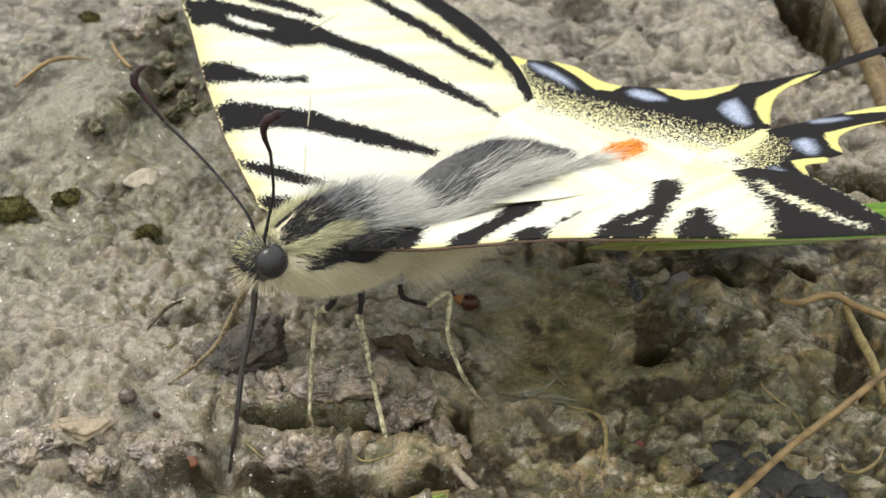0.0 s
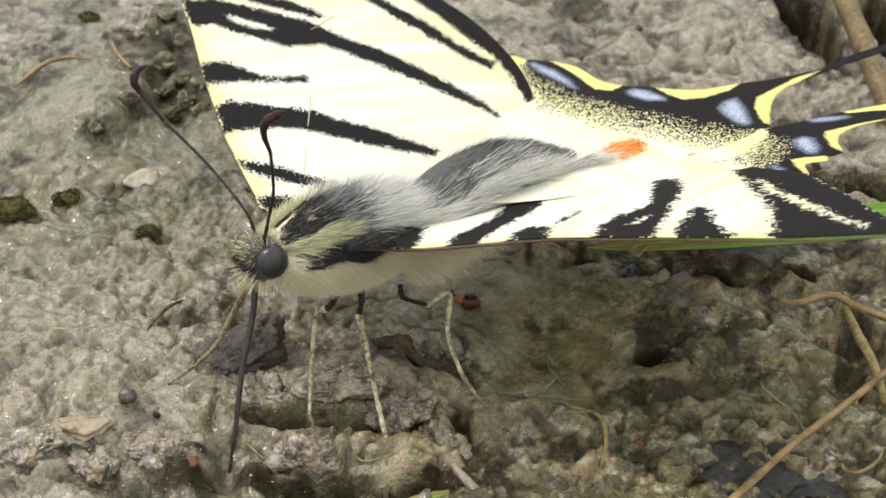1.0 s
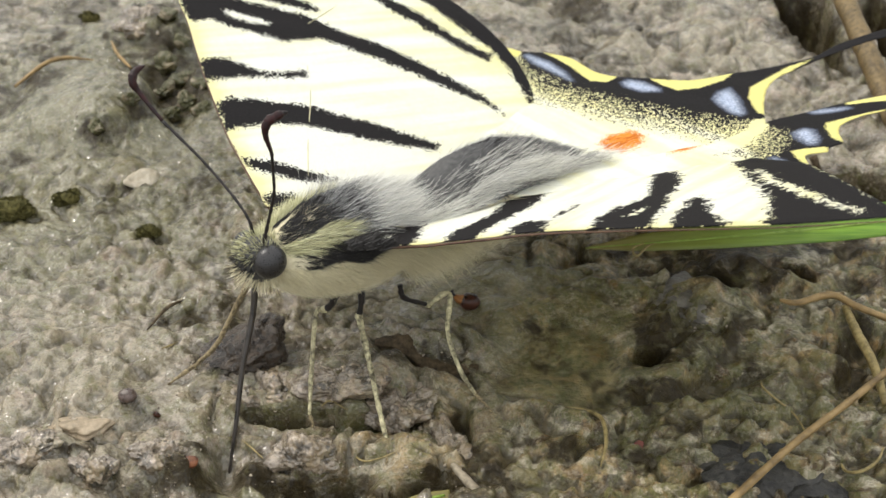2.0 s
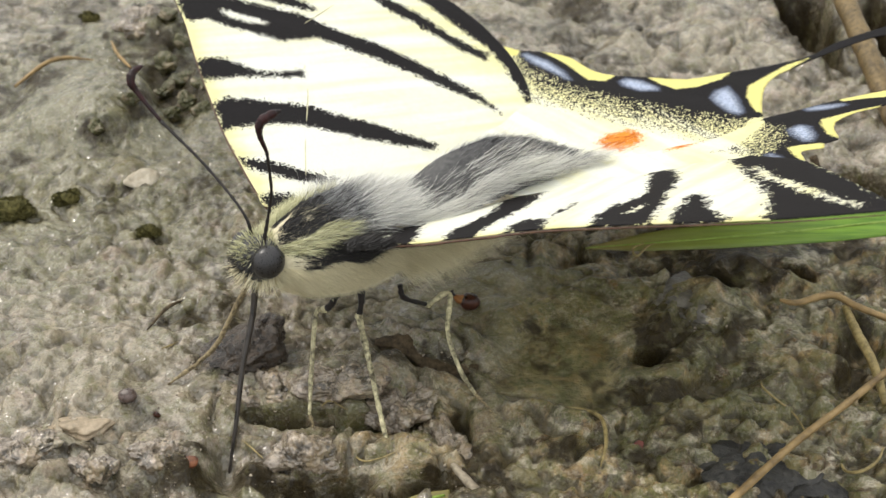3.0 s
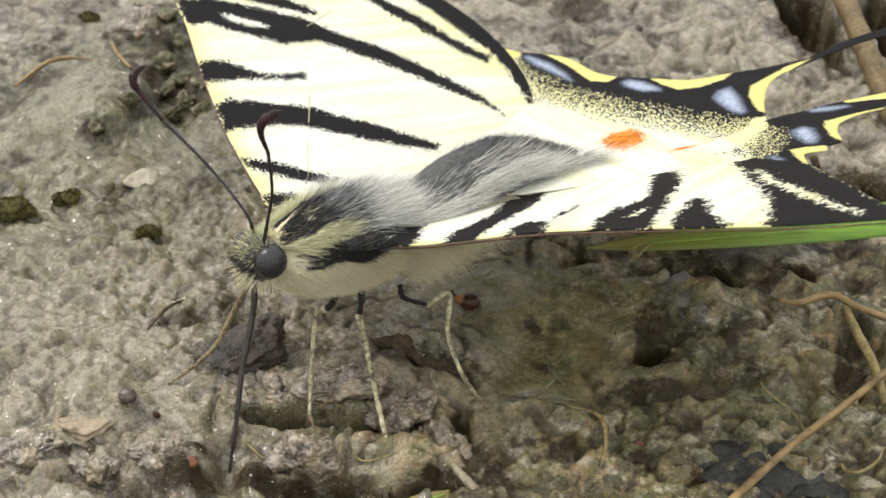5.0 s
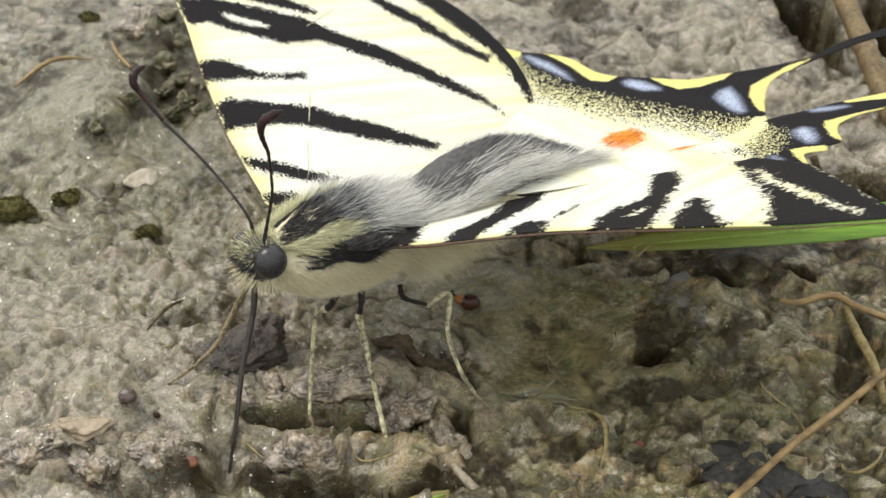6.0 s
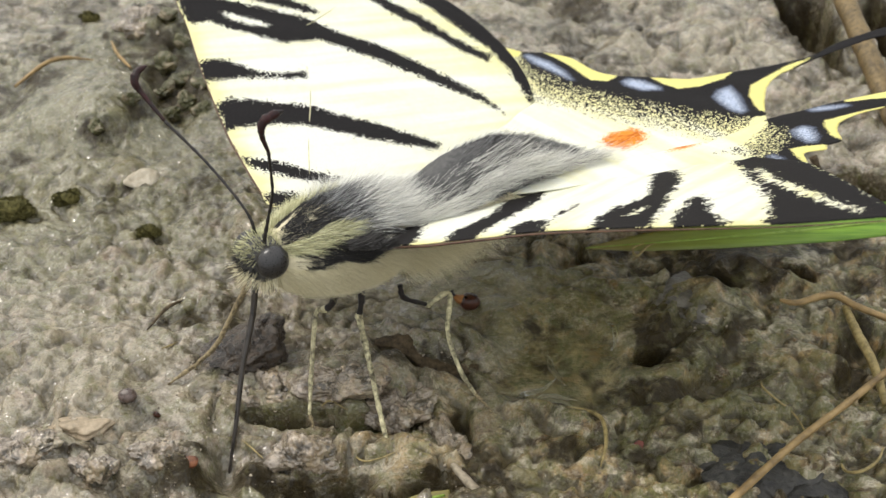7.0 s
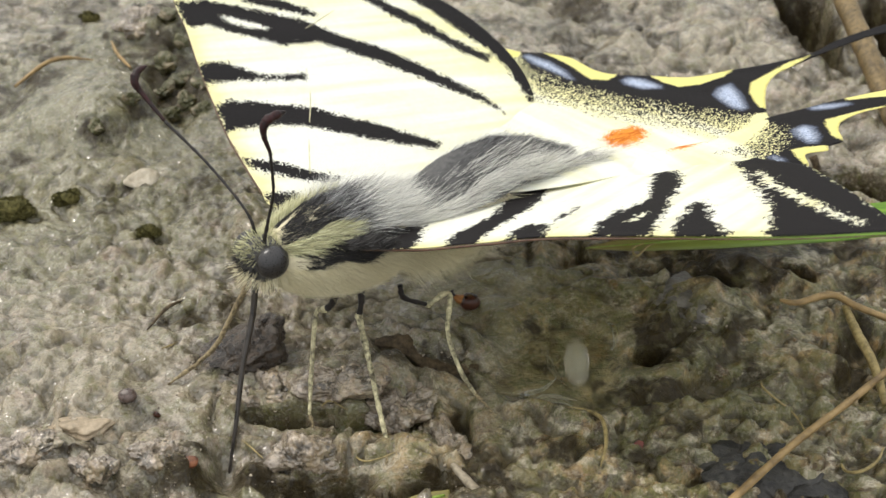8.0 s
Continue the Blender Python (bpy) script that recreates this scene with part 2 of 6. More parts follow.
MUD = mud_material()
WING = wing_material("wing_scales", (0.86, 0.86, 0.76), (0.85, 0.81, 0.44))
COARSE_WING = wing_material("coarse_wing_scales", (0.86, 0.86, 0.76), (0.85, 0.81, 0.44), 0.36)
BLACK_HAIR = hair_material("black_hair", (0.012, 0.011, 0.011), (0.05, 0.047, 0.044))
GREY_HAIR = hair_material("grey_hair", (0.03, 0.03, 0.031), (0.22, 0.22, 0.225))
SILVER_HAIR = hair_material("silver_hair", (0.06, 0.06, 0.061), (0.64, 0.64, 0.62))
WHITE_HAIR = hair_material("white_hair", (0.52, 0.51, 0.46), (0.85, 0.84, 0.78))
YELLOW_HAIR = hair_material("pale_yellow_hair", (0.34, 0.33, 0.17), (0.78, 0.76, 0.50))
CREAM_HAIR = hair_material("cream_hair", (0.52, 0.46, 0.28), (0.82, 0.76, 0.54))
CREAM_SKIN = simple("cream_down", (0.50, 0.45, 0.30), (0.66, 0.60, 0.42), 0.3, 0.8, 0.05, 0.1)
TONGUE = simple("tongue_chitin", (0.012, 0.010, 0.008), (0.050, 0.041, 0.034), 0.3, 0.32, 0.03, 0.5, (1, 1, 0.15))
RUST = simple("rusty_pebble", (0.045, 0.013, 0.004), (0.18, 0.06, 0.017), 0.3, 0.4, 0.05, 0.4)
CHITIN = simple("dark_chitin", (0.008, 0.007, 0.007), (0.030, 0.025, 0.023), 0.4, 0.5, 0.02, 0.25)
SKIN = simple("body_skin", (0.03, 0.03, 0.03), (0.10, 0.098, 0.095), 0.5, 0.7, 0.03)
EYE = simple("compound_eye", (0.014, 0.013, 0.013), (0.026, 0.024, 0.024), 0.12, 0.32, 0.006, 0.5)
VEIN = simple("vein", (0.045, 0.022, 0.014), (0.13, 0.075, 0.045), 0.6, 0.45, 0.02, 0.3)
WING_VEIN = simple("wing_vein", (0.40, 0.37, 0.20), (0.66, 0.63, 0.40), 0.5, 0.5, 0.02, 0.3)
LEG = simple("leg_scales", (0.04, 0.032, 0.014), (0.68, 0.62, 0.38), 0.36, 0.5, 0.10, 0.35)
FOOT = simple("foot_scales", (0.055, 0.040, 0.020), (0.34, 0.27, 0.15), 0.2, 0.55, 0.05, 0.3)
CLUB = simple("club_chitin", (0.006, 0.005, 0.005), (0.035, 0.009, 0.009), 0.4, 0.45, 0.02, 0.25)
STONE = simple("dark_wet_stone", (0.008, 0.006, 0.005), (0.070, 0.050, 0.032), 0.5, 0.3, 0.2, 0.4, coat=0.3)
SLATE = simple("blue_black_slate", (0.006, 0.006, 0.0055), (0.062, 0.058, 0.050), 0.7, 0.5, 0.3, 0.35, coat=0.15)
GREY_STONE = simple("grey_stone", (0.05, 0.046, 0.038), (0.20, 0.182, 0.15), 1.1, 0.4, 0.15, 0.4)
TWIG = simple("grey_twig", (0.13, 0.105, 0.07), (0.36, 0.31, 0.23), 0.4, 0.55, 0.05, 0.3)
PALE_STONE = simple("pale_stone", (0.28, 0.24, 0.17), (0.50, 0.45, 0.36), 0.8, 0.6, 0.06)
TAN_STONE = simple("tan_stone", (0.19, 0.15, 0.095), (0.40, 0.32, 0.22), 0.6, 0.45, 0.12, 0.4)
STRAW = simple("dry_straw", (0.12, 0.075, 0.026), (0.37, 0.25, 0.105), 0.35, 0.5, 0.05, 0.4, (0.25, 0.25, 1))
BARK_LIGHT = simple("reed_skin", (0.05, 0.034, 0.012), (0.22, 0.155, 0.07), 0.5, 0.5, 0.06, 0.3, (1, 1, 0.3))
ROOT = simple("pale_root", (0.13, 0.10, 0.035), (0.36, 0.28, 0.12), 0.4, 0.5, 0.03)
BARK = simple("rotten_bark", (0.022, 0.015, 0.008), (0.13, 0.095, 0.055), 0.4, 0.7, 0.14, 0.2)
MOSS = simple("moss_leaves", (0.032, 0.031, 0.010), (0.115, 0.102, 0.036), 0.4, 0.8, 0.05, 0.1)
BUD = simple("red_bud", (0.010, 0.004, 0.003), (0.065, 0.019, 0.008), 0.7, 0.3, 0.03, 0.4)


def blade_material():
    n = Nodes("grass_blade")
    k = n.noise(0.35, 3, 0.6, (0.06, 1, 1))
    col = n.mix(n.span(k, 0.35, 0.65), (0.075, 0.17, 0.010), (0.17, 0.31, 0.025))
    col = n.mix(n.span(n.attr("dry"), 0.2, 0.9), col, (0.19, 0.165, 0.055))
    return n.set(Base_Color=col, Roughness=0.42, Specular_IOR_Level=0.4, Normal=n.bump(k, 0.05, 0.6))


def clod_material(name="crumbly_mud", mossy=0.0):
    n = Nodes(name)
    k = n.span(n.math("ADD", n.math("MULTIPLY", n.noise(1.8, 4, 0.65), 0.6), n.math("MULTIPLY", n.noise(0.5, 4, 0.7), 0.4)), 0.40, 0.60)
    col = n.mix(k, (0.080, 0.058, 0.034), (0.32, 0.262, 0.19))
    col = n.mix(n.math("MULTIPLY", n.span(n.noise(2.2, 4, 0.7), 0.53, 0.60), 0.5), col, (0.27, 0.185, 0.115))
    col = n.mix(n.math("MULTIPLY", n.span(n.noise(1.7, 4, 0.75), 0.52, 0.60), 0.5), col, (0.11, 0.105, 0.045))
    col = n.mix(n.math("MULTIPLY", n.span(n.noise(0.6, 3, 0.7), 0.43, 0.37), 0.6), col, (0.03, 0.024, 0.01))
    col = n.mix(n.math("MULTIPLY", n.span(n.smear(1.6, 1.4, 4, 0.65, 9), 0.50, 0.57), 0.5), col, n.mix(k, (0.10, 0.070, 0.030), (0.40, 0.30, 0.18)))
    col = n.mix(n.math("MULTIPLY", n.span(n.smear(1.3, 1.4, 4, 0.65, 29), 0.54, 0.60), 0.55), col, n.mix(k, (0.24, 0.19, 0.14), (0.52, 0.45, 0.36)))
    col = n.mix(n.math("MULTIPLY", n.span(n.smear(1.0, 1.2, 4, 0.7, 49), 0.43, 0.37), 0.8), col, (0.025, 0.018, 0.008))
    if mossy:
        col = n.mix(n.span(n.noise(1.3, 4, 0.7), 0.50, 0.64, 1.0 - mossy, 1.0), n.mix(n.noise(0.3, 3), (0.020, 0.022, 0.005), (0.10, 0.100, 0.028)), col)
    h = n.math("ADD", n.math("MULTIPLY", n.noise(0.5, 4, 0.7), 0.7), n.math("MULTIPLY", n.noise(0.2, 2), 0.3))
    return n.set(Base_Color=col, Roughness=0.42, Specular_IOR_Level=0.45, Normal=n.bump(h, 0.2, 1.0), Coat_Weight=n.span(n.noise(1.1, 3), 0.28, 0.42, 0.0, 1.0 - mossy),
                 Coat_Roughness=0.1, Coat_IOR=1.6, Coat_Normal=n.bump(n.math("ADD", n.math("MULTIPLY", n.noise(0.6, 1), 0.6), n.math("MULTIPLY", n.noise(0.2, 1), 0.2)), 0.5, 1.0))


MIDRIB = simple("blade_midrib", (0.14, 0.22, 0.03), (0.26, 0.36, 0.08), 0.4, 0.45, 0.02, 0.3)
CLOD = clod_material()
MOSSY_CLOD = clod_material("mossy_mud", 0.9)
BLADE = blade_material()


def whitened_water():
    """The fluid that the butterfly passes: water whitened to stand for the sky's reflection in it."""
    n = Nodes("whitened_water")
    return n.set(Base_Color=(0.90, 0.88, 0.76), Roughness=0.1, IOR=1.25, Transmission_Weight=0.91)




def film_material(name="water_film", least=0.02, rough=0.04):
    """A film of water too thin to bend the light: clear, with a gloss that grows towards grazing views."""
    n = Nodes(name)
    clear, gloss, both = n.node("ShaderNodeBsdfTransparent"), n.node("ShaderNodeBsdfGlossy", Roughness=rough), n.node("ShaderNodeMixShader")
    facing = n.node("ShaderNodeLayerWeight", Blend=0.5)
    wave = n.bump(n.noise(1.6, 2), 0.16, 1.0)
    n.link(wave, gloss.inputs["Normal"])
    n.link(wave, facing.inputs["Normal"])
    clear.inputs["Color"].default_value = (0.98, 0.98, 0.95, 1)
    share = n.math("ADD", least, n.math("MULTIPLY", n.math("POWER", facing.outputs["Facing"], 4.0), 1.0 - least))
    n.link(share, both.inputs[0])
    n.link(clear.outputs[0], both.inputs[1])
    n.link(gloss.outputs[0], both.inputs[2])
    n.link(both.outputs[0], n.out.inputs["Surface"])
    return n.mat


FILM = film_material()
CREST = film_material("water_crest", 0.24, 0.12)
DROP = whitened_water()


# ---- mesh helpers ----
def mesh_object(name, verts, faces, material, parent=None, smooth=True, label=""):
    """One mesh object; verts in millimetres, in the parent's space."""
    me = bpy.data.meshes.new(name)
    me.from_pydata([tuple(float(c) * MM for c in v) for v in verts], [], faces)
    me.materials.append(material)
    if smooth:
        me.shade_smooth()
    ob = new(name, me)
    if parent is not None:
        ob.parent = parent
    if label:
        tagged(ob, label)
    return ob


def spline(points, steps=6):
    """A smooth line through the points."""
    p = [np.array(q, float) for q in points]
    p = [2 * p[0] - p[1]] + p + [2 * p[-1] - p[-2]]
    out = []
    for i in range(1, len(p) - 2):
        for k in range(steps):
            t = k / steps
            out.append(0.5 * (2 * p[i] + (p[i + 1] - p[i - 1]) * t + (2 * p[i - 1] - 5 * p[i] + 4 * p[i + 1] - p[i + 2]) * t * t
                              + (3 * p[i] - p[i - 1] - 3 * p[i + 1] + p[i + 2]) * t ** 3))
    return out + [p[-2]]


def tube_mesh(points, radii, sides=10, steps=5, knobs=0.0, seed=0, flat=1.0):
    """A round, tapering, slightly uneven tube along a smooth line."""
    rng = np.random.default_rng(seed)
    line = spline(points, steps)
    rad = np.interp(np.linspace(0, 1, len(line)), np.linspace(0, 1, len(radii)), radii)
    verts, faces = [], []
    side = None
    for i, p in enumerate(line):
        d = line[min(i + 1, len(line) - 1)] - line[max(i - 1, 0)]
        d = d / (np.linalg.norm(d) + 1e-9)
        if side is None:
            side = np.cross(d, (0, 0, 1) if abs(d[2]) < 0.9 else (1, 0, 0))
        side = side - d * (side @ d)
        side = side / np.linalg.norm(side)
        up = np.cross(side, d)
        r = rad[i] * (1 + knobs * rng.uniform(-1, 1))
        for k in range(sides):
            w = 2 * math.pi * k / sides
            verts.append(p + (side * math.cos(w) + up * math.sin(w) * flat) * r * (1 + knobs * 0.4 * rng.uniform(-1, 1)))
    n = len(line)
    for i in range(n - 1):
        for k in range(sides):
            k2 = (k + 1) % sides
            faces.append((i * sides + k, i * sides + k2, (i + 1) * sides + k2, (i + 1) * sides + k))
    faces.append(tuple(range(sides - 1, -1, -1)))
    faces.append(tuple((n - 1) * sides + k for k in range(sides)))
    return verts, faces


def ball_mesh(center, radii, rings=14, segs=22, bumpy=0.0, seed=0, scale=1.0):
    """A rounded body; bumpy makes it a lump."""
    verts, faces = [], []
    off = Vector((seed * 3.7, seed * 1.3, seed * 7.1))
    for i in range(rings + 1):
        th = math.pi * i / rings
        for k in range(segs):
            ph = 2 * math.pi * k / segs
            d = Vector((math.sin(th) * math.cos(ph), math.sin(th) * math.sin(ph), math.cos(th)))
            f = 1.0
            if bumpy:
                f += bumpy * (noise.noise(d * 1.1 * scale + off) + 0.5 * noise.noise(d * 2.7 * scale + off) + 0.3 * noise.noise(d * 6 * scale + off))
            verts.append([center[j] + d[j] * radii[j] * f for j in range(3)])
    for i in range(rings):
        for k in range(segs):
            k2 = (k + 1) % segs
            a, b, c, d = i * segs + k, (i + 1) * segs + k, (i + 1) * segs + k2, i * segs + k2
            faces.append((a, b, c, d))
    return verts, faces


def joined(pieces):
    verts, faces = [], []
    for v, f in pieces:
        o = len(verts)
        verts.extend(v)
        faces.extend(tuple(i + o for i in face) for face in f)
    return verts, faces


def numbers(text):
    return [tuple(float(c) for c in pair.split(",")) for pair in text.split()]


def border_distance(x, y, poly):
    """How far the points lie inside (+) or outside (-) a polygon."""
    best, inside = np.full(x.shape, 1e9), np.zeros(x.shape, bool)
    for (x1, y1), (x2, y2) in zip(poly, poly[1:] + poly[:1]):
        dx, dy = x2 - x1, y2 - y1
        t = np.clip(((x - x1) * dx + (y - y1) * dy) / (dx * dx + dy * dy + 1e-12), 0, 1)
        best = np.minimum(best, np.hypot(x - x1 - t * dx, y - y1 - t * dy))
        if y1 != y2:
            inside ^= ((y1 > y) != (y2 > y)) & (x < (x2 - x1) * (y - y1) / (y2 - y1) + x1)
    return np.where(inside, best, -best)


# ---- mud ground ----
def lattice(ix, iy, seed):
    h = (ix.astype(np.int64) * 374761393 + iy.astype(np.int64) * 668265263 + seed * 974711) & 0x7FFFFFFF
    h = ((h ^ (h >> 13)) * 1274126177) & 0x7FFFFFFF
    return ((h ^ (h >> 16)) & 0xFFFF) / 65535.0


def waves(x, y, size, seed):
    """Smooth random relief between -1 and 1 with lumps of about size millimetres."""
    x, y = x / size, y / size
    ix, iy = np.floor(x), np.floor(y)
    fx, fy = x - ix, y - iy
    fx, fy = fx ** 3 * (fx * (6 * fx - 15) + 10), fy ** 3 * (fy * (6 * fy - 15) + 10)
    a, b = lattice(ix, iy, seed), lattice(ix + 1, iy, seed)
    c, d = lattice(ix, iy + 1, seed), lattice(ix + 1, iy + 1, seed)
    return 2 * ((a * (1 - fx) + b * fx) * (1 - fy) + (c * (1 - fx) + d * fx) * fy) - 1


def crumbs(x, y, size, seed):
    """Rounded crumbs packed side by side: 1 on their tops, 0 in the cracks between them."""
    x, y = x / size, y / size
    ix, iy = np.floor(x), np.floor(y)
    best = np.full(x.shape, 9.0)
    for ox in (-1, 0, 1):
        for oy in (-1, 0, 1):
            cx, cy = ix + ox, iy + oy
            r = 0.55 + 0.6 * lattice(cx, cy, seed + 2)
            d = np.hypot(cx + lattice(cx, cy, seed) - x, cy + lattice(cx, cy, seed + 1) - y) / r
            best = np.minimum(best, d)
    return 1 - np.clip(best, 0, 1) ** 2


def cracks(x, y, size, seed):
    """Thin winding lines: 1 along them, 0 elsewhere."""
    return np.clip(1 - 3.5 * np.abs(waves(x, y, size, seed) + 0.4 * waves(x, y, size * 0.4, seed + 1)), 0, 1)


def spot(x, y, cx, cy, rx, ry, turn=0.0, hard=1.0):
    """A soft-edged patch: 1 in the middle, 0 well outside."""
    c, s = math.cos(radians(turn)), math.sin(radians(turn))
    u, v = ((x - cx) * c + (y - cy) * s) / rx, (-(x - cx) * s + (y - cy) * c) / ry
    return np.exp(-np.maximum(u * u + v * v, 0) ** hard)


POOL_LEVEL = -0.95
FEET = ((-8.7, -7.4, -0.15), (-3.9, -10.4, -0.2), (3.5, -5.4, -0.15), (3.0, -4.4, -0.3), (-19.3, -2.7, 0.0), (-14.45, -9.3, -1.8))


def relief(x, y):
    """Height of the mud, in millimetres."""
    def swirl(x, y):
        return x + 1.2 * waves(x, y, 5, 21) + 0.4 * waves(x, y, 1.7, 23), y + 1.2 * waves(x, y, 5, 22) + 0.4 * waves(x, y, 1.7, 24)

    def settled(cx, cy, *rest):
        ox, oy = swirl(np.array([cx * 1.0]), np.array([cy * 1.0]))
        return spot(wx, wy, ox[0], oy[0], *rest)

    wx, wy = swirl(x, y)
    near = np.exp(-np.maximum(np.hypot(x, y) - 60, 0) / 20)
    right = near / (1 + np.exp(-np.clip((x - 2 - 0.2 * y) / 2.0, -40, 40)))
    front = near / (1 + np.exp(np.clip((y + 5.5 - 0.12 * x) / 1.2, -40, 40)))
    h = 1.1 * waves(wx, wy, 14, 1) + 0.6 * waves(wx, wy, 6, 2)
    h += 0.42 * waves(wx, wy, 2.6, 3) + 0.22 * waves(wx, wy, 1.4, 4) + 0.10 * waves(x, y, 0.6, 5)
    smooth = 0.3 + 0.7 / (1 + np.exp(np.clip((y - 24) / 4.0, -40, 40)))
    lumps = (waves(x, y, 7, 51) + 0.5) * smooth
    h += 0.75 * np.clip(lumps, 0, 1) * crumbs(wx, wy, 2.3, 60) + smooth * (0.26 * crumbs(wx, wy, 1.1, 64) + 0.10 * crumbs(x, y, 0.55, 67))
    sx, sy = wx + 1.1 * waves(wx, wy, 1.9, 25), wy + 1.1 * waves(wx, wy, 1.9, 26)
    h += (1 - 0.65 * right) * (0.35 * near + 0.65 * near / (1 + np.exp(np.clip((y - 22) / 3.0, -40, 40)))) * (0.3 * waves(wx, wy, 1.9, 73) + 0.3 * (1 - 2 * np.abs(waves(sx, sy, 2.3, 77))) + 0.36 * crumbs(wx, wy, 1.3, 76) + 0.34 * crumbs(wx, wy, 0.8, 75) + 0.14 * crumbs(x, y, 0.5, 79) - 0.4)
    h += right * (0.35 * crumbs(wx, wy, 3.0, 70) + 0.6 * waves(wx, wy, 2.4, 71) + 0.5 * (1 - 2 * np.abs(waves(sx, sy, 3.2, 74))) + 0.2 * waves(sx, sy, 1.2, 72)
                  + 0.10 * crumbs(x, y, 0.7, 78) + 0.35 * waves(wx, wy, 2.2, 7) - 0.55)
    h += front * (1.1 * crumbs(wx, wy, 2.4, 80) + 0.6 * crumbs(wx, wy, 1.1, 84) + 0.25 * crumbs(x, y, 0.6, 88) + 0.3 * waves(x, y, 0.9, 9) - 0.8)
    h -= near * 0.8 * cracks(wx, wy, 4.5, 100) * np.clip(0.4 + 1.5 * waves(x, y, 9, 104) + 0.6 * right + 0.6 * front, 0, 1)
    h -= 0.35 * cracks(wx, wy, 1.9, 108) * np.clip(0.1 + waves(x, y, 6, 110) + 0.7 * right + 0.7 * front, 0, 1)
    h = (0.85 * h - 0.25) * (1 - 0.9 * spot(x, y, 8.6, 1.8, 6.4, 6.6, 20, 2))
    h *= 1 - 0.8 * spot(x, y, 1.5, 8.4, 8.5, 3.6, 6, 2)
    # crust under the insect, its cracks and hollows
    h += 0.8 * spot(wx, wy, -9, -2.6, 8.5, 1.8, -3, 2) + 0.9 * spot(wx, wy, -4.6, -9.2, 6, 1.3, -4, 2) + 0.9 * spot(wx, wy, -10.6, -8.9, 2.2, 1.6, 0, 2)
    h -= 4.2 * spot(wx, wy, -10.4, -5.9, 2.8, 1.1, -8, 3) + 4.0 * spot(wx, wy, -5.2, -6.8, 2.6, 1.2, 10, 3) + 1.8 * spot(wx, wy, -2.2, -6.2, 1.0, 0.7, 0, 3)
    h -= 2.4 * spot(wx, wy, -7.0, -12.2, 6, 0.9, 0, 2) + 1.8 * spot(wx, wy, 0.9, -6.8, 0.6, 2.0, 28, 2) + 1.6 * spot(wx, wy, -1.2, -11.7, 2.6, 0.7, 4, 2)
    h -= 1.5 * spot(wx, wy, -1.2, -0.9, 3.8, 0.9, -14, 2)
    h += 0.7 * spot(wx, wy, 0.2, 1.6, 4.5, 1.2, -10, 2)
    # wet hollow and the broken ground beyond it
    h -= 1.35 * settled(8.3, 0.8, 5.2, 4.6, 20, 2)
    h += 1.0 * settled(8.6, -7.4, 3.2, 2.2, 10, 2) - 0.8 * settled(2.0, -7, 1.4, 4, 20, 2)
    h -= 5.5 * settled(15.3, 0.9, 1.05, 1.1, 0, 2) + 1.6 * settled(18.5, -2.4, 4.2, 1.0, 18, 2)
    h -= 2.4 * settled(20.6, 9.0, 2.8, 1.2, -12, 2) + 1.6 * settled(27.5, 9.6, 2.0, 0.8, -10, 2) + 1.9 * settled(17.5, 10.6, 1.8, 0.8, -10, 2)
    h += 0.9 * settled(20, 6.0, 3.5, 2.2, 0, 2)
    h -= 1.5 * settled(30.8, 1.0, 2.2, 1.4, 20, 2) + 7.0 * settled(36.5, 22.0, 4.0, 1.6, -25, 2)
    # clods and dark gaps further off
    h += 2.6 * spot(wx, wy, -33, 33, 6.0, 7.5, 25, 2.5) - 1.6 * spot(wx, wy, -25.8, 38, 2.2, 8, 8, 2.5)
    h += 1.2 * spot(wx, wy, -29, 49, 5, 3, 0, 2) - 1.8 * spot(wx, wy, -23.5, 46, 3, 4, 0, 2)
    h -= 30.0 * spot(wx, wy, 38.8, 51.0, 1.9, 7.5, 4, 3) + 14 * spot(wx, wy, 45.5, 50, 1.6, 6, 0, 3) + 1.6 * spot(wx, wy, 8, 58.5, 14, 2.2, 0, 2)
    h += 1.0 * spot(wx, wy, -18, -11.5, 3.5, 1.6, 0, 2) + 1.1 * spot(wx, wy, -26, -11, 3.5, 2.0, 0, 2)
    under = spot(x, y, 24, 13.0, 16, 2.2, 5, 2)
    h = h * (1 - under) + np.minimum(h, 0.5) * under
    for fx, fy, fz in FEET:
        w = np.exp(-((x - fx) ** 2 + 0.3 * (y - fy + 1.3) ** 2) / 1.5)
        h = h * (1 - w) + fz * w
    far = np.maximum(np.hypot(x, y) - 75, 0)
    return h + 0.02 * far * waves(x, y, 90, 31) / (1 + far / 2000)


def height(x, y):
    return float(relief(np.array([float(x)]), np.array([float(y)]))[0])


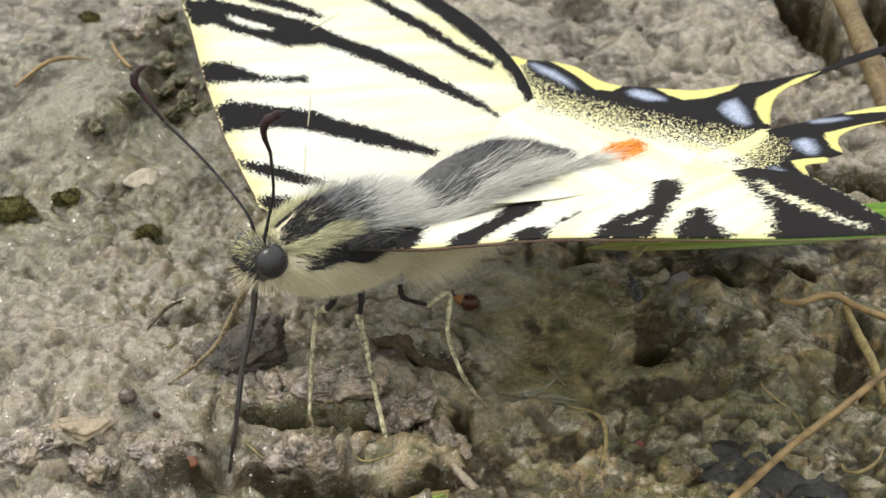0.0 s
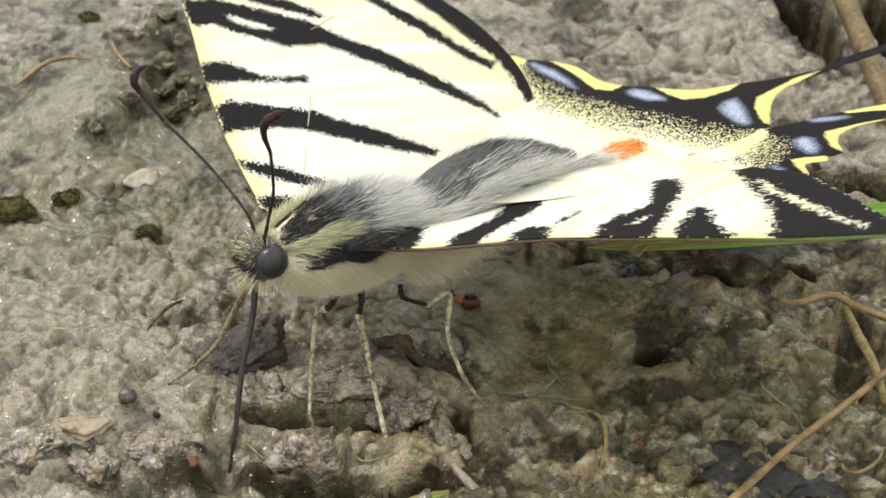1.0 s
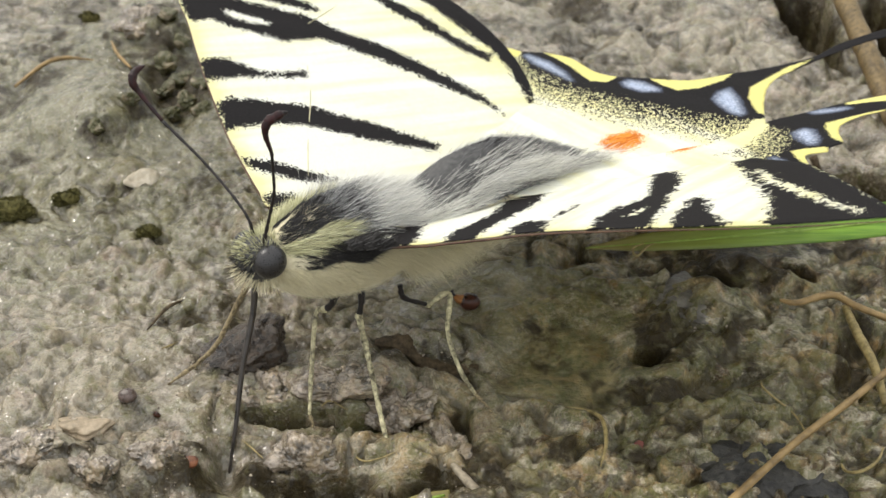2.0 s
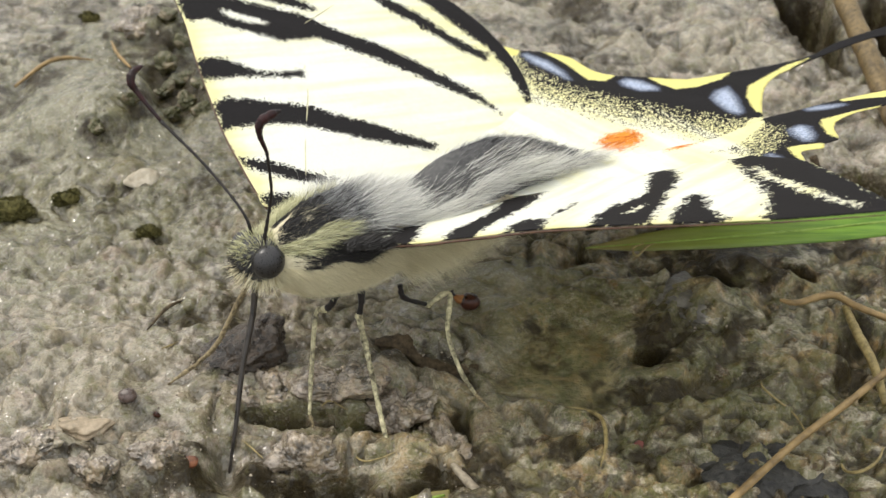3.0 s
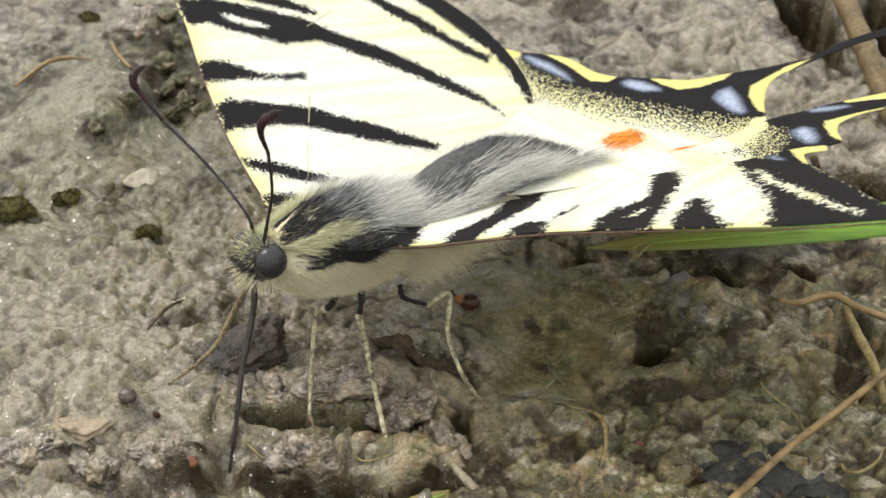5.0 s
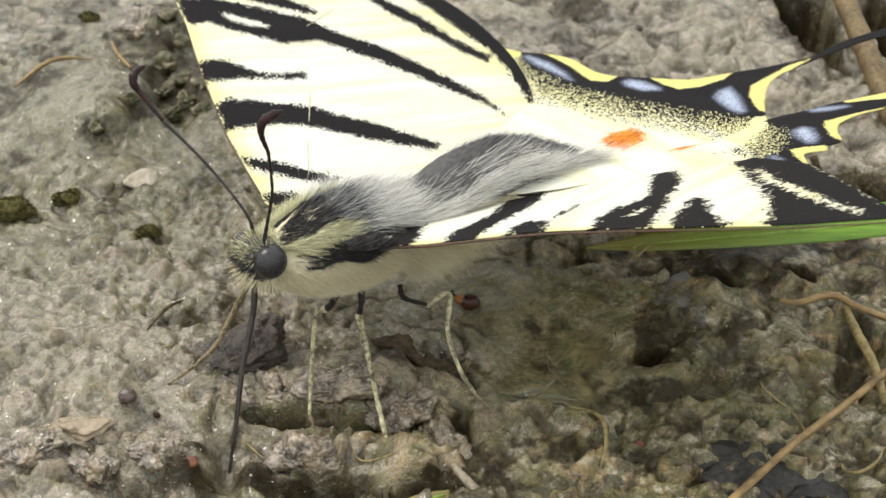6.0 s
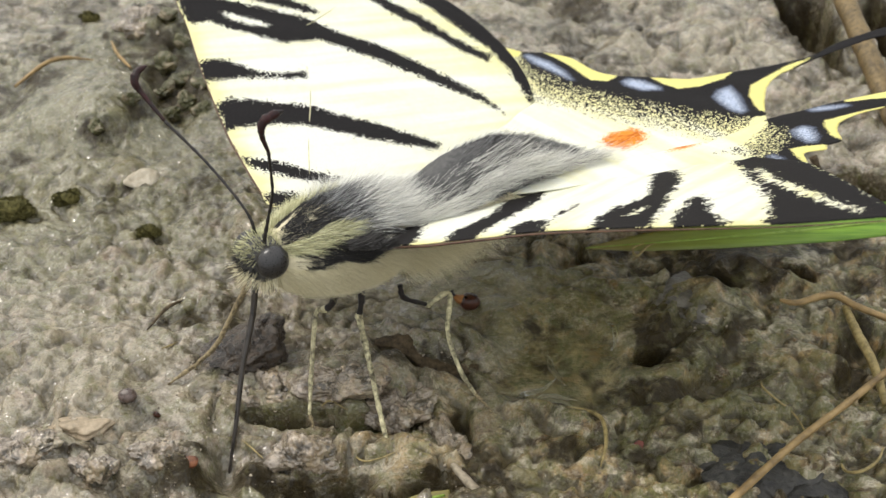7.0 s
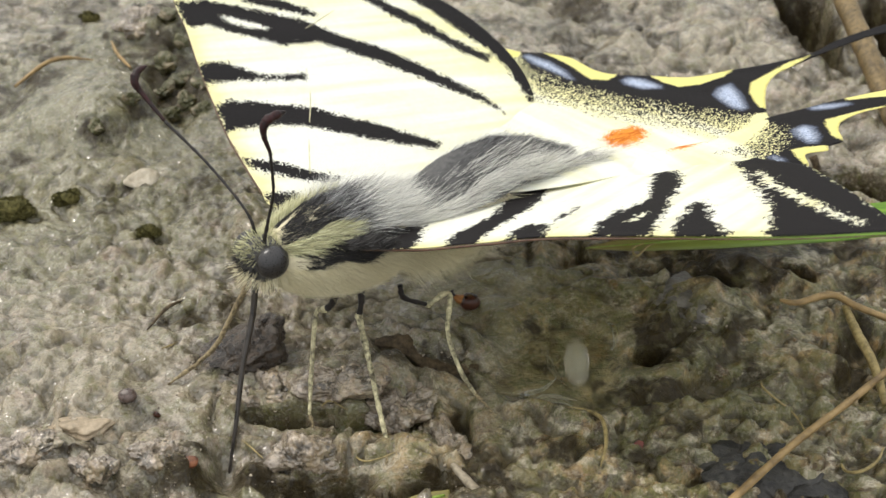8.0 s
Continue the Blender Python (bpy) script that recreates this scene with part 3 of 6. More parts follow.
# patches painted on the mud: black rot and the shade of holes and overhangs (+), pale silt and wet sheen (-): x, y,
# half sizes, turn, strength
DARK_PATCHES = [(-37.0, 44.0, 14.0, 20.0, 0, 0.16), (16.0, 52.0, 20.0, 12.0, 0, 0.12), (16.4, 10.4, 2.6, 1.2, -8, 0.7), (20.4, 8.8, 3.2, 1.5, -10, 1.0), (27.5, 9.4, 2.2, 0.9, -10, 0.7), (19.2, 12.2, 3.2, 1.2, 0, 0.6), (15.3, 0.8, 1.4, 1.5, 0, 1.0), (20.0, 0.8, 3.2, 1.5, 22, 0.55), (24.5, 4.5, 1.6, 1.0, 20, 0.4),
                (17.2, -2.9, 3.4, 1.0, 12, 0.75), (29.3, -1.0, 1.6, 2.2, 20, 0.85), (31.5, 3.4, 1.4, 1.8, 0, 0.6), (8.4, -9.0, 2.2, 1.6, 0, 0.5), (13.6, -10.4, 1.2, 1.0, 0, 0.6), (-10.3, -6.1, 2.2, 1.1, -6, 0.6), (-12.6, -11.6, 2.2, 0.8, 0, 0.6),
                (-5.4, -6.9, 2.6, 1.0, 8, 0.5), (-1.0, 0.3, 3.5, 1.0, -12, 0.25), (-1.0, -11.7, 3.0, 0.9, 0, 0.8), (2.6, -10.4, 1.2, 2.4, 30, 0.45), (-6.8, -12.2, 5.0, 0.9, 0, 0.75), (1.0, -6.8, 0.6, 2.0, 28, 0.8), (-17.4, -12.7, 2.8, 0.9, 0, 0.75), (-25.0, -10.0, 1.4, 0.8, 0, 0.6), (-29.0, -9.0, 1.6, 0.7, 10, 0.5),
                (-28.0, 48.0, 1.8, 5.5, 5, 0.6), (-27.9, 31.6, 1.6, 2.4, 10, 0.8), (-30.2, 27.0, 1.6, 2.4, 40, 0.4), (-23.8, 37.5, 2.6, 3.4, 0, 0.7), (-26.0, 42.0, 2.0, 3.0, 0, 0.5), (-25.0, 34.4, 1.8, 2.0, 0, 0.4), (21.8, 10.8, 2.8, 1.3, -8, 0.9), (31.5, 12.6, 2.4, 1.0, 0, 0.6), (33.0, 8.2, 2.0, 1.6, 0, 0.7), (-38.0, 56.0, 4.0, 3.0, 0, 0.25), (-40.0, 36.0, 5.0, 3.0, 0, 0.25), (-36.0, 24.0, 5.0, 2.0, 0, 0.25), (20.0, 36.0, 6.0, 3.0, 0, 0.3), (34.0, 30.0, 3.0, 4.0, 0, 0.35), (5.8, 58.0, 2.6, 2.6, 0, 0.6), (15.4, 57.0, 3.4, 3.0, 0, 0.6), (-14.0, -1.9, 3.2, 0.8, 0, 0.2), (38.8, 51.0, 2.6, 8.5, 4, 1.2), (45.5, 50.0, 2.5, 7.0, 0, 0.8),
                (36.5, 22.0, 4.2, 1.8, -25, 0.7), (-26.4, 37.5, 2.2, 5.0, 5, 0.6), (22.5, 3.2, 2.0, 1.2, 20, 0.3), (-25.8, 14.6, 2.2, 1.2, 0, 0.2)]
PALE_PATCHES = [(-2.0, 7.6, 7.0, 2.8, 0, -0.9), (6.5, 10.2, 4.0, 1.4, 8, -0.7), (19.7, 5.6, 2.4, 2.6, 0, -0.4), (26.4, 0.8, 2.2, 3.9, 10, -0.45), (31.6, 11.0, 3.0, 1.6, 0, -0.4), (5.2, 9.6, 3.4, 2.0, 10, -0.5),
                (-27.1, 4.6, 6.0, 4.5, 0, -0.15), (-23.9, -1.0, 7.0, 3.2, 0, -0.2), (12.4, -5.5, 1.7, 1.2, 0, -0.45), (22.5, -5.0, 3.0, 1.6, 20, -0.35),
                (36.0, 9.0, 4.0, 5.0, 0, -0.3), (26.0, 44.0, 6.0, 4.0, 0, -0.2)]


def build_ground():
    def axis(lo, hi, step):
        core = np.arange(lo, hi + step / 2, step)
        out = step * 1.35 ** np.arange(1, 34)
        return np.concatenate([(lo - np.cumsum(out))[::-1], core, hi + np.cumsum(out)])

    xs, ys = axis(-51, 51, 0.19), axis(-18, 62, 0.19)
    gx, gy = np.meshgrid(xs, ys)
    x, y = gx.ravel(), gy.ravel()
    z = relief(x, y)
    nx, ny = len(xs), len(ys)
    i = (np.arange(ny - 1)[:, None] * nx + np.arange(nx - 1)[None, :]).ravel()
    quads = np.stack([i, i + 1, i + nx + 1, i + nx], 1)
    me = bpy.data.meshes.new("ground")
    me.vertices.add(len(x))
    me.vertices.foreach_set("co", (np.stack([x, y, z], 1) * MM).astype(np.float32).ravel())
    me.loops.add(quads.size)
    me.loops.foreach_set("vertex_index", quads.astype(np.int32).ravel())
    me.polygons.add(len(quads))
    me.polygons.foreach_set("loop_start", np.arange(0, quads.size, 4, dtype=np.int32))
    me.update(calc_edges=True)
    me.shade_smooth()
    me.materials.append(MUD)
    wx, wy = x + 1.5 * waves(x, y, 4, 41), y + 1.5 * waves(x, y, 4, 42)
    # damp ground, plus shade painted into the deep holes
    damp_shade = 0.5 * spot(wx, wy, 10, 1, 10, 8, 15, 1.5) + 0.75 * spot(wx, wy, 20, -2, 13, 7, 0, 1.5) + 0.7 * spot(wx, wy, 17, -11, 16, 6, 0, 1.5)
    damp_shade += 0.8 * spot(wx, wy, 20, 10.5, 12, 4, 0, 1.5) + 1.0 * spot(wx, wy, -25.6, 38, 3, 10, 5, 2) + 2.0 * spot(x, y, 38.8, 51, 3, 8, 6, 2)
    damp_shade += 0.9 * spot(wx, wy, -9, -6, 6, 1.6, 0, 1.5) + 1.0 * spot(x, y, 36, 21, 5, 2.2, -30, 1) + 1.0 * spot(x, y, 15.2, 1.2, 2, 2.2, 0, 1.5)
    damp_shade += 0.2 * spot(wx, wy, 0, 1, 8, 5, 0, 1.5) + 0.5 * spot(wx, wy, -7, -13, 9, 3, 0, 1.5) + 0.25 * waves(x, y, 5, 91)
    damp_shade += 0.75 * spot(wx, wy, -36, 42, 15, 24, 0, 2) + 0.45 * spot(wx, wy, 18, 52, 18, 16, 0, 2)
    damp_shade *= (0.75 + 0.5 * waves(wx, wy, 2.5, 92)) * (1 - 0.85 * spot(wx, wy, 1.5, 8.6, 7.5, 2.6, 6, 2))
    moss = 0.30 * spot(wx, wy, 6, 5, 9, 5, 0, 1) + 0.5 * spot(wx, wy, -25, 15.5, 4, 2.5, 0, 1) + 0.55 * spot(wx, wy, -35, 18, 9, 3, 0, 1)
    moss += 0.75 * spot(wx, wy, -25.5, 40, 3.5, 10, 0, 1.5) + 0.4 * spot(wx, wy, -8, -6, 9, 2.5, 0, 1) + 0.35 * spot(wx, wy, 20, -7, 12, 6, 0, 1)
    moss += 0.42 * spot(wx, wy, -30, 32, 16, 26, 0, 1.5) + 0.4 * spot(wx, wy, -14, -13, 4, 2, 0, 1) + 0.25 * spot(wx, wy, 16, 3, 14, 9, 0, 1.5) + 0.24
    for cx, cy, rx, ry in ((-24.0, 16.0, 3.0, 1.6), (-20.7, 32.6, 3.0, 2.6), (-29.0, 44.0, 3.0, 8.0), (-31.0, 28.0, 2.5, 3.0), (-20.6, 5.0, 1.6, 1.6), (-24.6, 38.5, 3.0, 4.0), (5.4, 10.2, 3.0, 1.2), (1.5, 8.8, 1.6, 0.9), (-36.0, 45.0, 3.0, 1.2), (-40.0, 38.0, 4.0, 1.6), (-37.0, 28.0, 3.5, 1.4), (-20.0, 24.0, 3.0, 1.4), (-17.0, 12.0, 3.0, 1.2), (-34.0, 11.0, 4.0, 1.4), (-11.0, 17.0, 4.0, 2.0)):
        moss += 0.6 * spot(wx, wy, cx, cy, rx, ry, 0, 1.2)
    # pale mud on the left, and wet sheen painted on the shelf by the insect
    pale = 0.5 * spot(wx, wy, -22, -2, 14, 6, 0, 1.5) + 1.0 * spot(wx, wy, 1.5, 8.6, 7.5, 2.6, 6, 2)
    # concave places: they take the painted shade and the wet film
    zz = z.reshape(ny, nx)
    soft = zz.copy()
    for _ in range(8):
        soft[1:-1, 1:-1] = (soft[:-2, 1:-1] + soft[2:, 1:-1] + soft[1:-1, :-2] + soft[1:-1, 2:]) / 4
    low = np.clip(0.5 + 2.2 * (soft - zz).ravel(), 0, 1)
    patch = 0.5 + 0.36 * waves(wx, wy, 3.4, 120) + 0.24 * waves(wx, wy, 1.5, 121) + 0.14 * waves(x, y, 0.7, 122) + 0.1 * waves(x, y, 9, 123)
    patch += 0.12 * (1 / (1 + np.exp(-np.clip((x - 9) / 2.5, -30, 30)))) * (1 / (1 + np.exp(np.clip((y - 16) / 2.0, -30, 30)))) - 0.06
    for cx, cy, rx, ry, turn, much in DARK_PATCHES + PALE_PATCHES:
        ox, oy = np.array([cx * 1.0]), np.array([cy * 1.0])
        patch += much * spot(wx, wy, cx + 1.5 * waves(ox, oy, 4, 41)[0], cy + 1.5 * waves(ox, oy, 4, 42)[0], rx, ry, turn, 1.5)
    rich = 1 / (1 + np.exp(-np.clip((x - 3.5) / 1.8, -30, 30))) / (1 + np.exp(np.clip((wy - 12 - 0.18 * x) / 1.5, -30, 30)))
    rich = np.maximum(rich, 0.8 * spot(wx, wy, -2, -7, 7, 6, 0, 1.5)) * (1 - 0.55 * spot(wx, wy, 8.6, 0.2, 4.5, 4.2, 20, 2)) * (1 - 0.75 * spot(wx, wy, 1.5, 8.4, 7.5, 2.8, 6, 2))
    silt = spot(wx, wy, 8.6, 0.6, 5.4, 5.0, 20, 2) + 0.4 * spot(wx, wy, 4, 7, 6, 3, 0, 2)
    for name, values in (("damp_shade", damp_shade), ("moss", moss), ("pale", pale), ("low", low), ("patch", patch), ("silt", silt), ("rich", rich)):
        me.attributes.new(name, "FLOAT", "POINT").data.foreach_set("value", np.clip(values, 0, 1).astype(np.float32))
    return tagged(new("ground", me), "wet grey-brown mud with pits, grit and moss", "ground", kind="structure")


ground = build_ground()


def build_pool():
    """The shallow film of water in the hollow."""
    n, verts, faces = 48, [], []
    for r in range(13):
        for k in range(n):
            a = 2 * math.pi * k / n
            px, py = 8.4 + 6.4 * r / 12 * math.cos(a), 0.6 + 5.6 * r / 12 * math.sin(a)
            verts.append((px, py, 0.05 * noise.noise(Vector((px * 0.5, py * 0.5, 3))) + 0.03 * noise.noise(Vector((px * 1.3, py * 1.3, 9)))))
    for r in range(12):
        for k in range(n):
            k2 = (k + 1) % n
            faces.append((r * n + k, r * n + n + k, r * n + n + k2, r * n + k2))
    ob = mesh_object("water", verts, faces, FILM)
    ob.location.z = POOL_LEVEL * MM
    ob.visible_shadow = False
    return tagged(ob, "shallow clear film of water in the mud hollow", "water", kind="structure")


pool = build_pool()


# ---- the butterfly ----
BODY = Matrix.Translation((-0.00788, 0.00026, 0.012)) @ pose(0, 0, 0, -14) @ pose(0, 0, 0, 0, 0, 35)
butterfly = tagged(new("butterfly"), "pale yellow butterfly with black stripes drinking from wet mud", "butterfly")
butterfly.matrix_world = BODY


def wing(name, root, u, v, outline, dark=(), pale=(), yellow=(), blue=(), orange=(), veins=(), fray=0.16, inner_fray=0.0, lift=0.0, label="", scales=None):
    """A thin wing plate in its own plane, with the borders of its pattern stored in millimetres."""
    step = 0.24
    edge = numbers(outline)
    loop = [tuple(p) for p in spline(edge + edge[:1], 4)[:-1]]
    lx, ly = np.array([p[0] for p in loop]), np.array([p[1] for p in loop])
    gx, gy = np.meshgrid(np.arange(lx.min() - step, lx.max() + 2 * step, step), np.arange(ly.min() - step, ly.max() + 2 * step, step))
    x, y = gx.ravel().copy(), gy.ravel().copy()
    d = border_distance(x, y, loop)
    near = np.where((d < 0.45 * step) & (d > -0.75 * step))[0]
    for i in near:
        best = None
        for (x1, y1), (x2, y2) in zip(loop, loop[1:] + loop[:1]):
            t = ((x[i] - x1) * (x2 - x1) + (y[i] - y1) * (y2 - y1)) / ((x2 - x1) ** 2 + (y2 - y1) ** 2 + 1e-12)
            t = min(max(t, 0), 1)
            qx, qy = x1 + t * (x2 - x1), y1 + t * (y2 - y1)
            e = (qx - x[i]) ** 2 + (qy - y[i]) ** 2
            if best is None or e < best[0]:
                best = (e, qx, qy)
        x[i], y[i] = best[1], best[2]
    keep = d > -0.75 * step
    ny, nx = gx.shape
    i = (np.arange(ny - 1)[:, None] * nx + np.arange(nx - 1)[None, :]).ravel()
    quads = np.stack([i, i + 1, i + nx + 1, i + nx], 1)
    quads = quads[keep[quads].all(1)]
    used = np.unique(quads)
    index = np.full(len(x), -1)
    index[used] = np.arange(len(used))
    quads, x, y = index[quads], x[used], y[used]
    d = np.maximum(border_distance(x, y, loop), 0)
    U, V = Vector(u).normalized(), Vector(v)
    V = (V - U * V.dot(U)).normalized()
    N = U.cross(V)
    side = 1 if N.z > 0 else -1
    z = side * (lift + 0.05 * np.sin(x * 0.9 + y * 0.35) * np.minimum(d, 1))
    ob = mesh_object(name, np.stack([x, y, z], 1), [tuple(int(c) for c in q) for q in quads], scales or WING, butterfly, label=label)
    me = ob.data

    def depth(polys):
        out = np.full(x.shape, -9.0)
        for p in polys:
            out = np.maximum(out, border_distance(x, y, numbers(p)))
        return out

    dk = np.minimum(depth(dark), -depth(pale)) if pale else depth(dark)
    rim = np.clip((d - 0.8) / 2.0, 0, 1)
    gold = np.clip(0.12 + 0.010 * x + 0.010 * np.abs(y) + 0.22 * (1 - np.clip(d / 5, 0, 1))
                   + 0.5 * (1 - np.clip(d / 1.6, 0, 1)) * np.clip((2 - y) / 3, 0, 1) * (inner_fray == 0), 0, 1)
    if inner_fray:
        gold = 0.36 + 0.55 * np.clip(1 + dk / 8, 0, 1)
    for key, values in (("dark_d", dk), ("yellow_d", depth(yellow)), ("blue_d", depth(blue)), ("orange_d", depth(orange)),
                        ("fray", fray + 0 * rim), ("dust", inner_fray * rim), ("gold", gold)):
        me.attributes.new(key, "FLOAT", "POINT").data.foreach_set("value", values.astype(np.float32))
    ribs = [tube_mesh([(a, b, side * (lift + 0.02)) for a, b in numbers(line)], [0.035, 0.04, 0.03], 6, 6) for line in veins]
    if ribs:
        mesh_object("veins", *joined(ribs), WING_VEIN, ob)
    thick = ob.modifiers.new("thickness", "SOLIDIFY")
    thick.thickness, thick.offset = 0.06 * MM, 0
    m = Matrix((U, V, N)).transposed().to_4x4()
    m.translation = Vector(root) * MM
    ob.matrix_basis = m
    return ob

right_forewing = wing(
    "forewing", (0.26, 4.46, 0.22), (0.093, 0.927, 0.363), (0.995, -0.074, -0.065),
    "-1.2,0.4 -0.4,-2.3 1.4,-2.4 4.2,-2.4 7.8,-2.3 12.2,-1.8 17.3,-1.1 21.9,-0.3 25.6,0.1 30.8,1.2 35.3,2.1 37.7,3.6 37.5,6.8 34.7,13.3 31.4,18.7 28.2,21.9 23.2,24.6 19.0,25.9 14.6,26.3 10.8,25.8 7.8,24.7 6.8,23.4 2.2,15.0 -1.0,6.3",
    dark=["1.0,-2.3 0.9,-1.6 0.6,0.0 -0.8,0.5 -1.0,-1.1 -0.5,-2.2",
    "5.1,-2.2 4.8,-1.3 4.1,0.2 2.7,2.0 1.5,4.0 0.8,3.2 1.5,1.5 2.5,-0.1 3.5,-1.6 4.0,-2.1",
    "11.4,-2.0 12.0,-0.7 11.7,1.0 10.8,3.4 10.0,5.7 8.7,7.2 7.2,9.5 5.4,11.6 3.8,13.5 3.1,12.9 4.0,10.8 5.1,8.5 6.4,6.2 7.8,4.0 8.4,1.5 8.4,-0.8 8.2,-2.3",
    "16.7,-1.4 17.2,-0.2 16.9,1.1 15.9,2.1 14.8,3.2 14.5,4.9 14.6,6.8 13.6,6.6 13.8,4.6 14.2,2.6 14.4,1.1 14.4,-0.3 14.3,-1.7",
    "26.3,0.2 26.0,3.2 24.6,5.8 23.3,8.1 21.9,10.3 19.4,12.1 17.5,14.4 14.9,16.7 11.9,18.8 9.2,20.4 6.4,21.0 8.2,19.8 10.4,17.9 13.1,15.7 15.5,13.4 17.4,11.2 18.6,9.7 18.6,6.6 20.0,4.7 21.2,2.7 22.3,1.8 22.1,0.4 22.6,-0.1",
    "27.8,5.2 26.7,6.9 25.2,9.4 23.7,11.1 22.6,11.7 22.7,10.7 23.9,8.8 25.2,6.3",
    "38.2,3.8 37.9,9.1 34.4,18.9 29.2,22.3 23.2,25.2 18.9,26.4 14.5,26.8 10.8,26.4 7.8,24.9 7.5,24.1 9.8,24.5 12.3,24.7 15.6,24.6 18.4,23.5 22.1,22.3 25.9,20.7 30.0,18.1 32.9,11.4 35.1,5.4",
    "26.8,16.6 24.6,18.5 23.0,19.3 20.9,20.8 18.6,21.8 16.3,22.9 14.4,24.3 13.5,23.5 15.1,22.0 17.4,20.9 19.7,19.6 21.9,18.2 24.7,16.7"],
    veins=["0.4,1.0 6.1,3.4 11.4,5.9 15.1,7.2", "24.2,15.0 22.5,12.4 20.8,9.7"],
    pale=["23.6,3.3 23.0,4.4 22.0,5.8 21.3,6.5 20.9,6.3 21.4,4.8 22.5,3.5"],
    fray=0.30, inner_fray=0, lift=0.1)
right_hindwing = wing(
    "hindwing", (3.26, 3.02, -0.6), (0.9962, 0.0, 0.0872), (0.0, 0.9986, 0.0523),
    "4.2,-0.4 12.8,2.2 22.4,10.5 27.8,17.9 28.9,16.4 30.3,14.6 31.1,12.1 30.6,8.6 31.2,6.4 33.0,4.3 35.4,1.6 39.1,0.4 42.4,-0.7 47.1,-1.5 51.0,-0.9 56.3,-1.0 60.9,-1.7 62.6,-2.8 61.0,-3.8 57.5,-3.1 54.6,-2.2 50.3,-2.1 46.9,-2.2 43.5,-2.5 41.3,-2.7 38.4,-4.1 34.6,-7.4 32.6,-9.6 29.1,-11.5 24.6,-11.0 20.2,-9.6 10.9,-6.0",
    dark=["29.2,17.7 31.7,12.7 31.1,9.2 32.0,6.7 35.8,2.2 47.5,-0.9 51.0,-0.4 56.3,-0.4 64.5,-1.2 60.3,-4.5 46.5,-2.7 40.9,-3.2 37.7,-4.8 34.3,-7.9 31.8,-6.8 29.7,-2.6 28.2,1.1 27.3,4.2 26.4,7.5 26.6,12.4"],
    yellow=["28.2,18.4 29.0,16.6 27.9,15.7 27.4,16.2",
    "30.2,15.6 31.5,12.5 31.0,9.1 31.7,6.3 29.8,6.0 28.9,7.1 29.9,11.0",
    "33.2,4.7 35.7,1.9 39.4,0.5 37.3,-0.3 34.8,-0.1 33.1,0.8 32.9,2.6",
    "46.8,-1.8 41.9,-2.7 39.3,-3.6 34.7,-7.6 34.6,-6.7 36.2,-4.2 37.9,-2.8 39.9,-2.3 43.7,-1.7"],
    blue=["28.2,15.9 29.1,15.7 29.4,12.8 28.9,10.0 27.8,7.5 27.3,8.2 27.5,10.5 27.6,13.5",
    "30.6,5.4 31.7,5.5 32.5,4.0 32.5,1.9 31.8,1.2 30.3,2.3 30.0,4.2",
    "33.8,-2.2 35.3,-1.4 36.9,-1.6 35.8,-3.9 33.9,-6.4 32.8,-6.6 32.6,-5.3 33.3,-3.2"],
    orange=["21.2,-3.0 22.8,-2.4 24.4,-2.8 24.8,-4.1 23.4,-5.2 21.5,-5.2 20.7,-4.4"],
    fray=0.16, inner_fray=6.0, lift=-0.25)
left_forewing = wing(
    "forewing", (3.02, -2.22, -0.92), (0.3577, -0.8934, 0.2717), (0.9338, 0.3458, -0.0922),
    "-2.5,-1.2 0.5,-2.8 5.3,-3.1 7.6,-2.5 10.1,-1.8 13.2,-0.8 18.7,-0.9 24.8,-1.3 29.2,-1.5 34.0,-0.9 34.9,-0.9 34.3,0.6 33.1,2.3 29.0,8.6 26.1,12.9 23.3,16.6 19.1,19.5 16.2,21.8 13.2,22.2 8.3,20.6 3.1,14.4 -1.3,5.8",
    dark=["2.9,-3.1 0.3,1.3 0.8,2.8 2.0,2.2 4.6,-2.2 4.9,-3.4",
    "7.3,-3.0 5.7,0.1 6.0,4.6 3.9,10.1 4.3,12.4 5.9,13.0 6.7,10.1 7.9,6.4 8.1,3.6 8.4,0.9 9.3,-2.5",
    "11.3,-2.0 10.2,0.5 10.3,2.3 11.7,2.4 13.2,-0.3 13.5,-1.7",
    "11.8,2.9 11.4,5.2 11.3,6.5 11.9,5.8 12.2,3.8",
    "16.7,-0.9 15.6,2.3 15.3,5.1 15.8,8.4 12.6,15.8 12.1,18.2 14.6,15.9 16.6,11.9 17.6,7.9 18.8,4.7 20.6,-1.1 19.0,-1.3",
    "22.0,-1.4 20.7,2.9 19.9,6.5 20.1,7.1 21.5,5.5 22.9,2.4 25.3,-0.7 25.7,-1.7",
    "28.1,-1.9 25.5,5.1 22.6,10.2 19.0,16.2 15.9,21.0 18.6,20.4 23.0,17.5 28.7,9.5 32.9,2.8 35.4,-0.9 34.1,-1.9 31.0,-2.2"],
    pale=["17.4,2.5 17.3,4.2 17.5,4.8 17.8,2.8",
    "20.4,15.6 22.3,13.1 25.3,9.0 27.9,6.0 30.5,2.8 32.3,1.2 32.4,0.6 30.5,2.0 27.8,4.9 25.4,7.8 22.4,11.8"],
    fray=0.34, inner_fray=0, lift=0.15, scales=COARSE_WING)
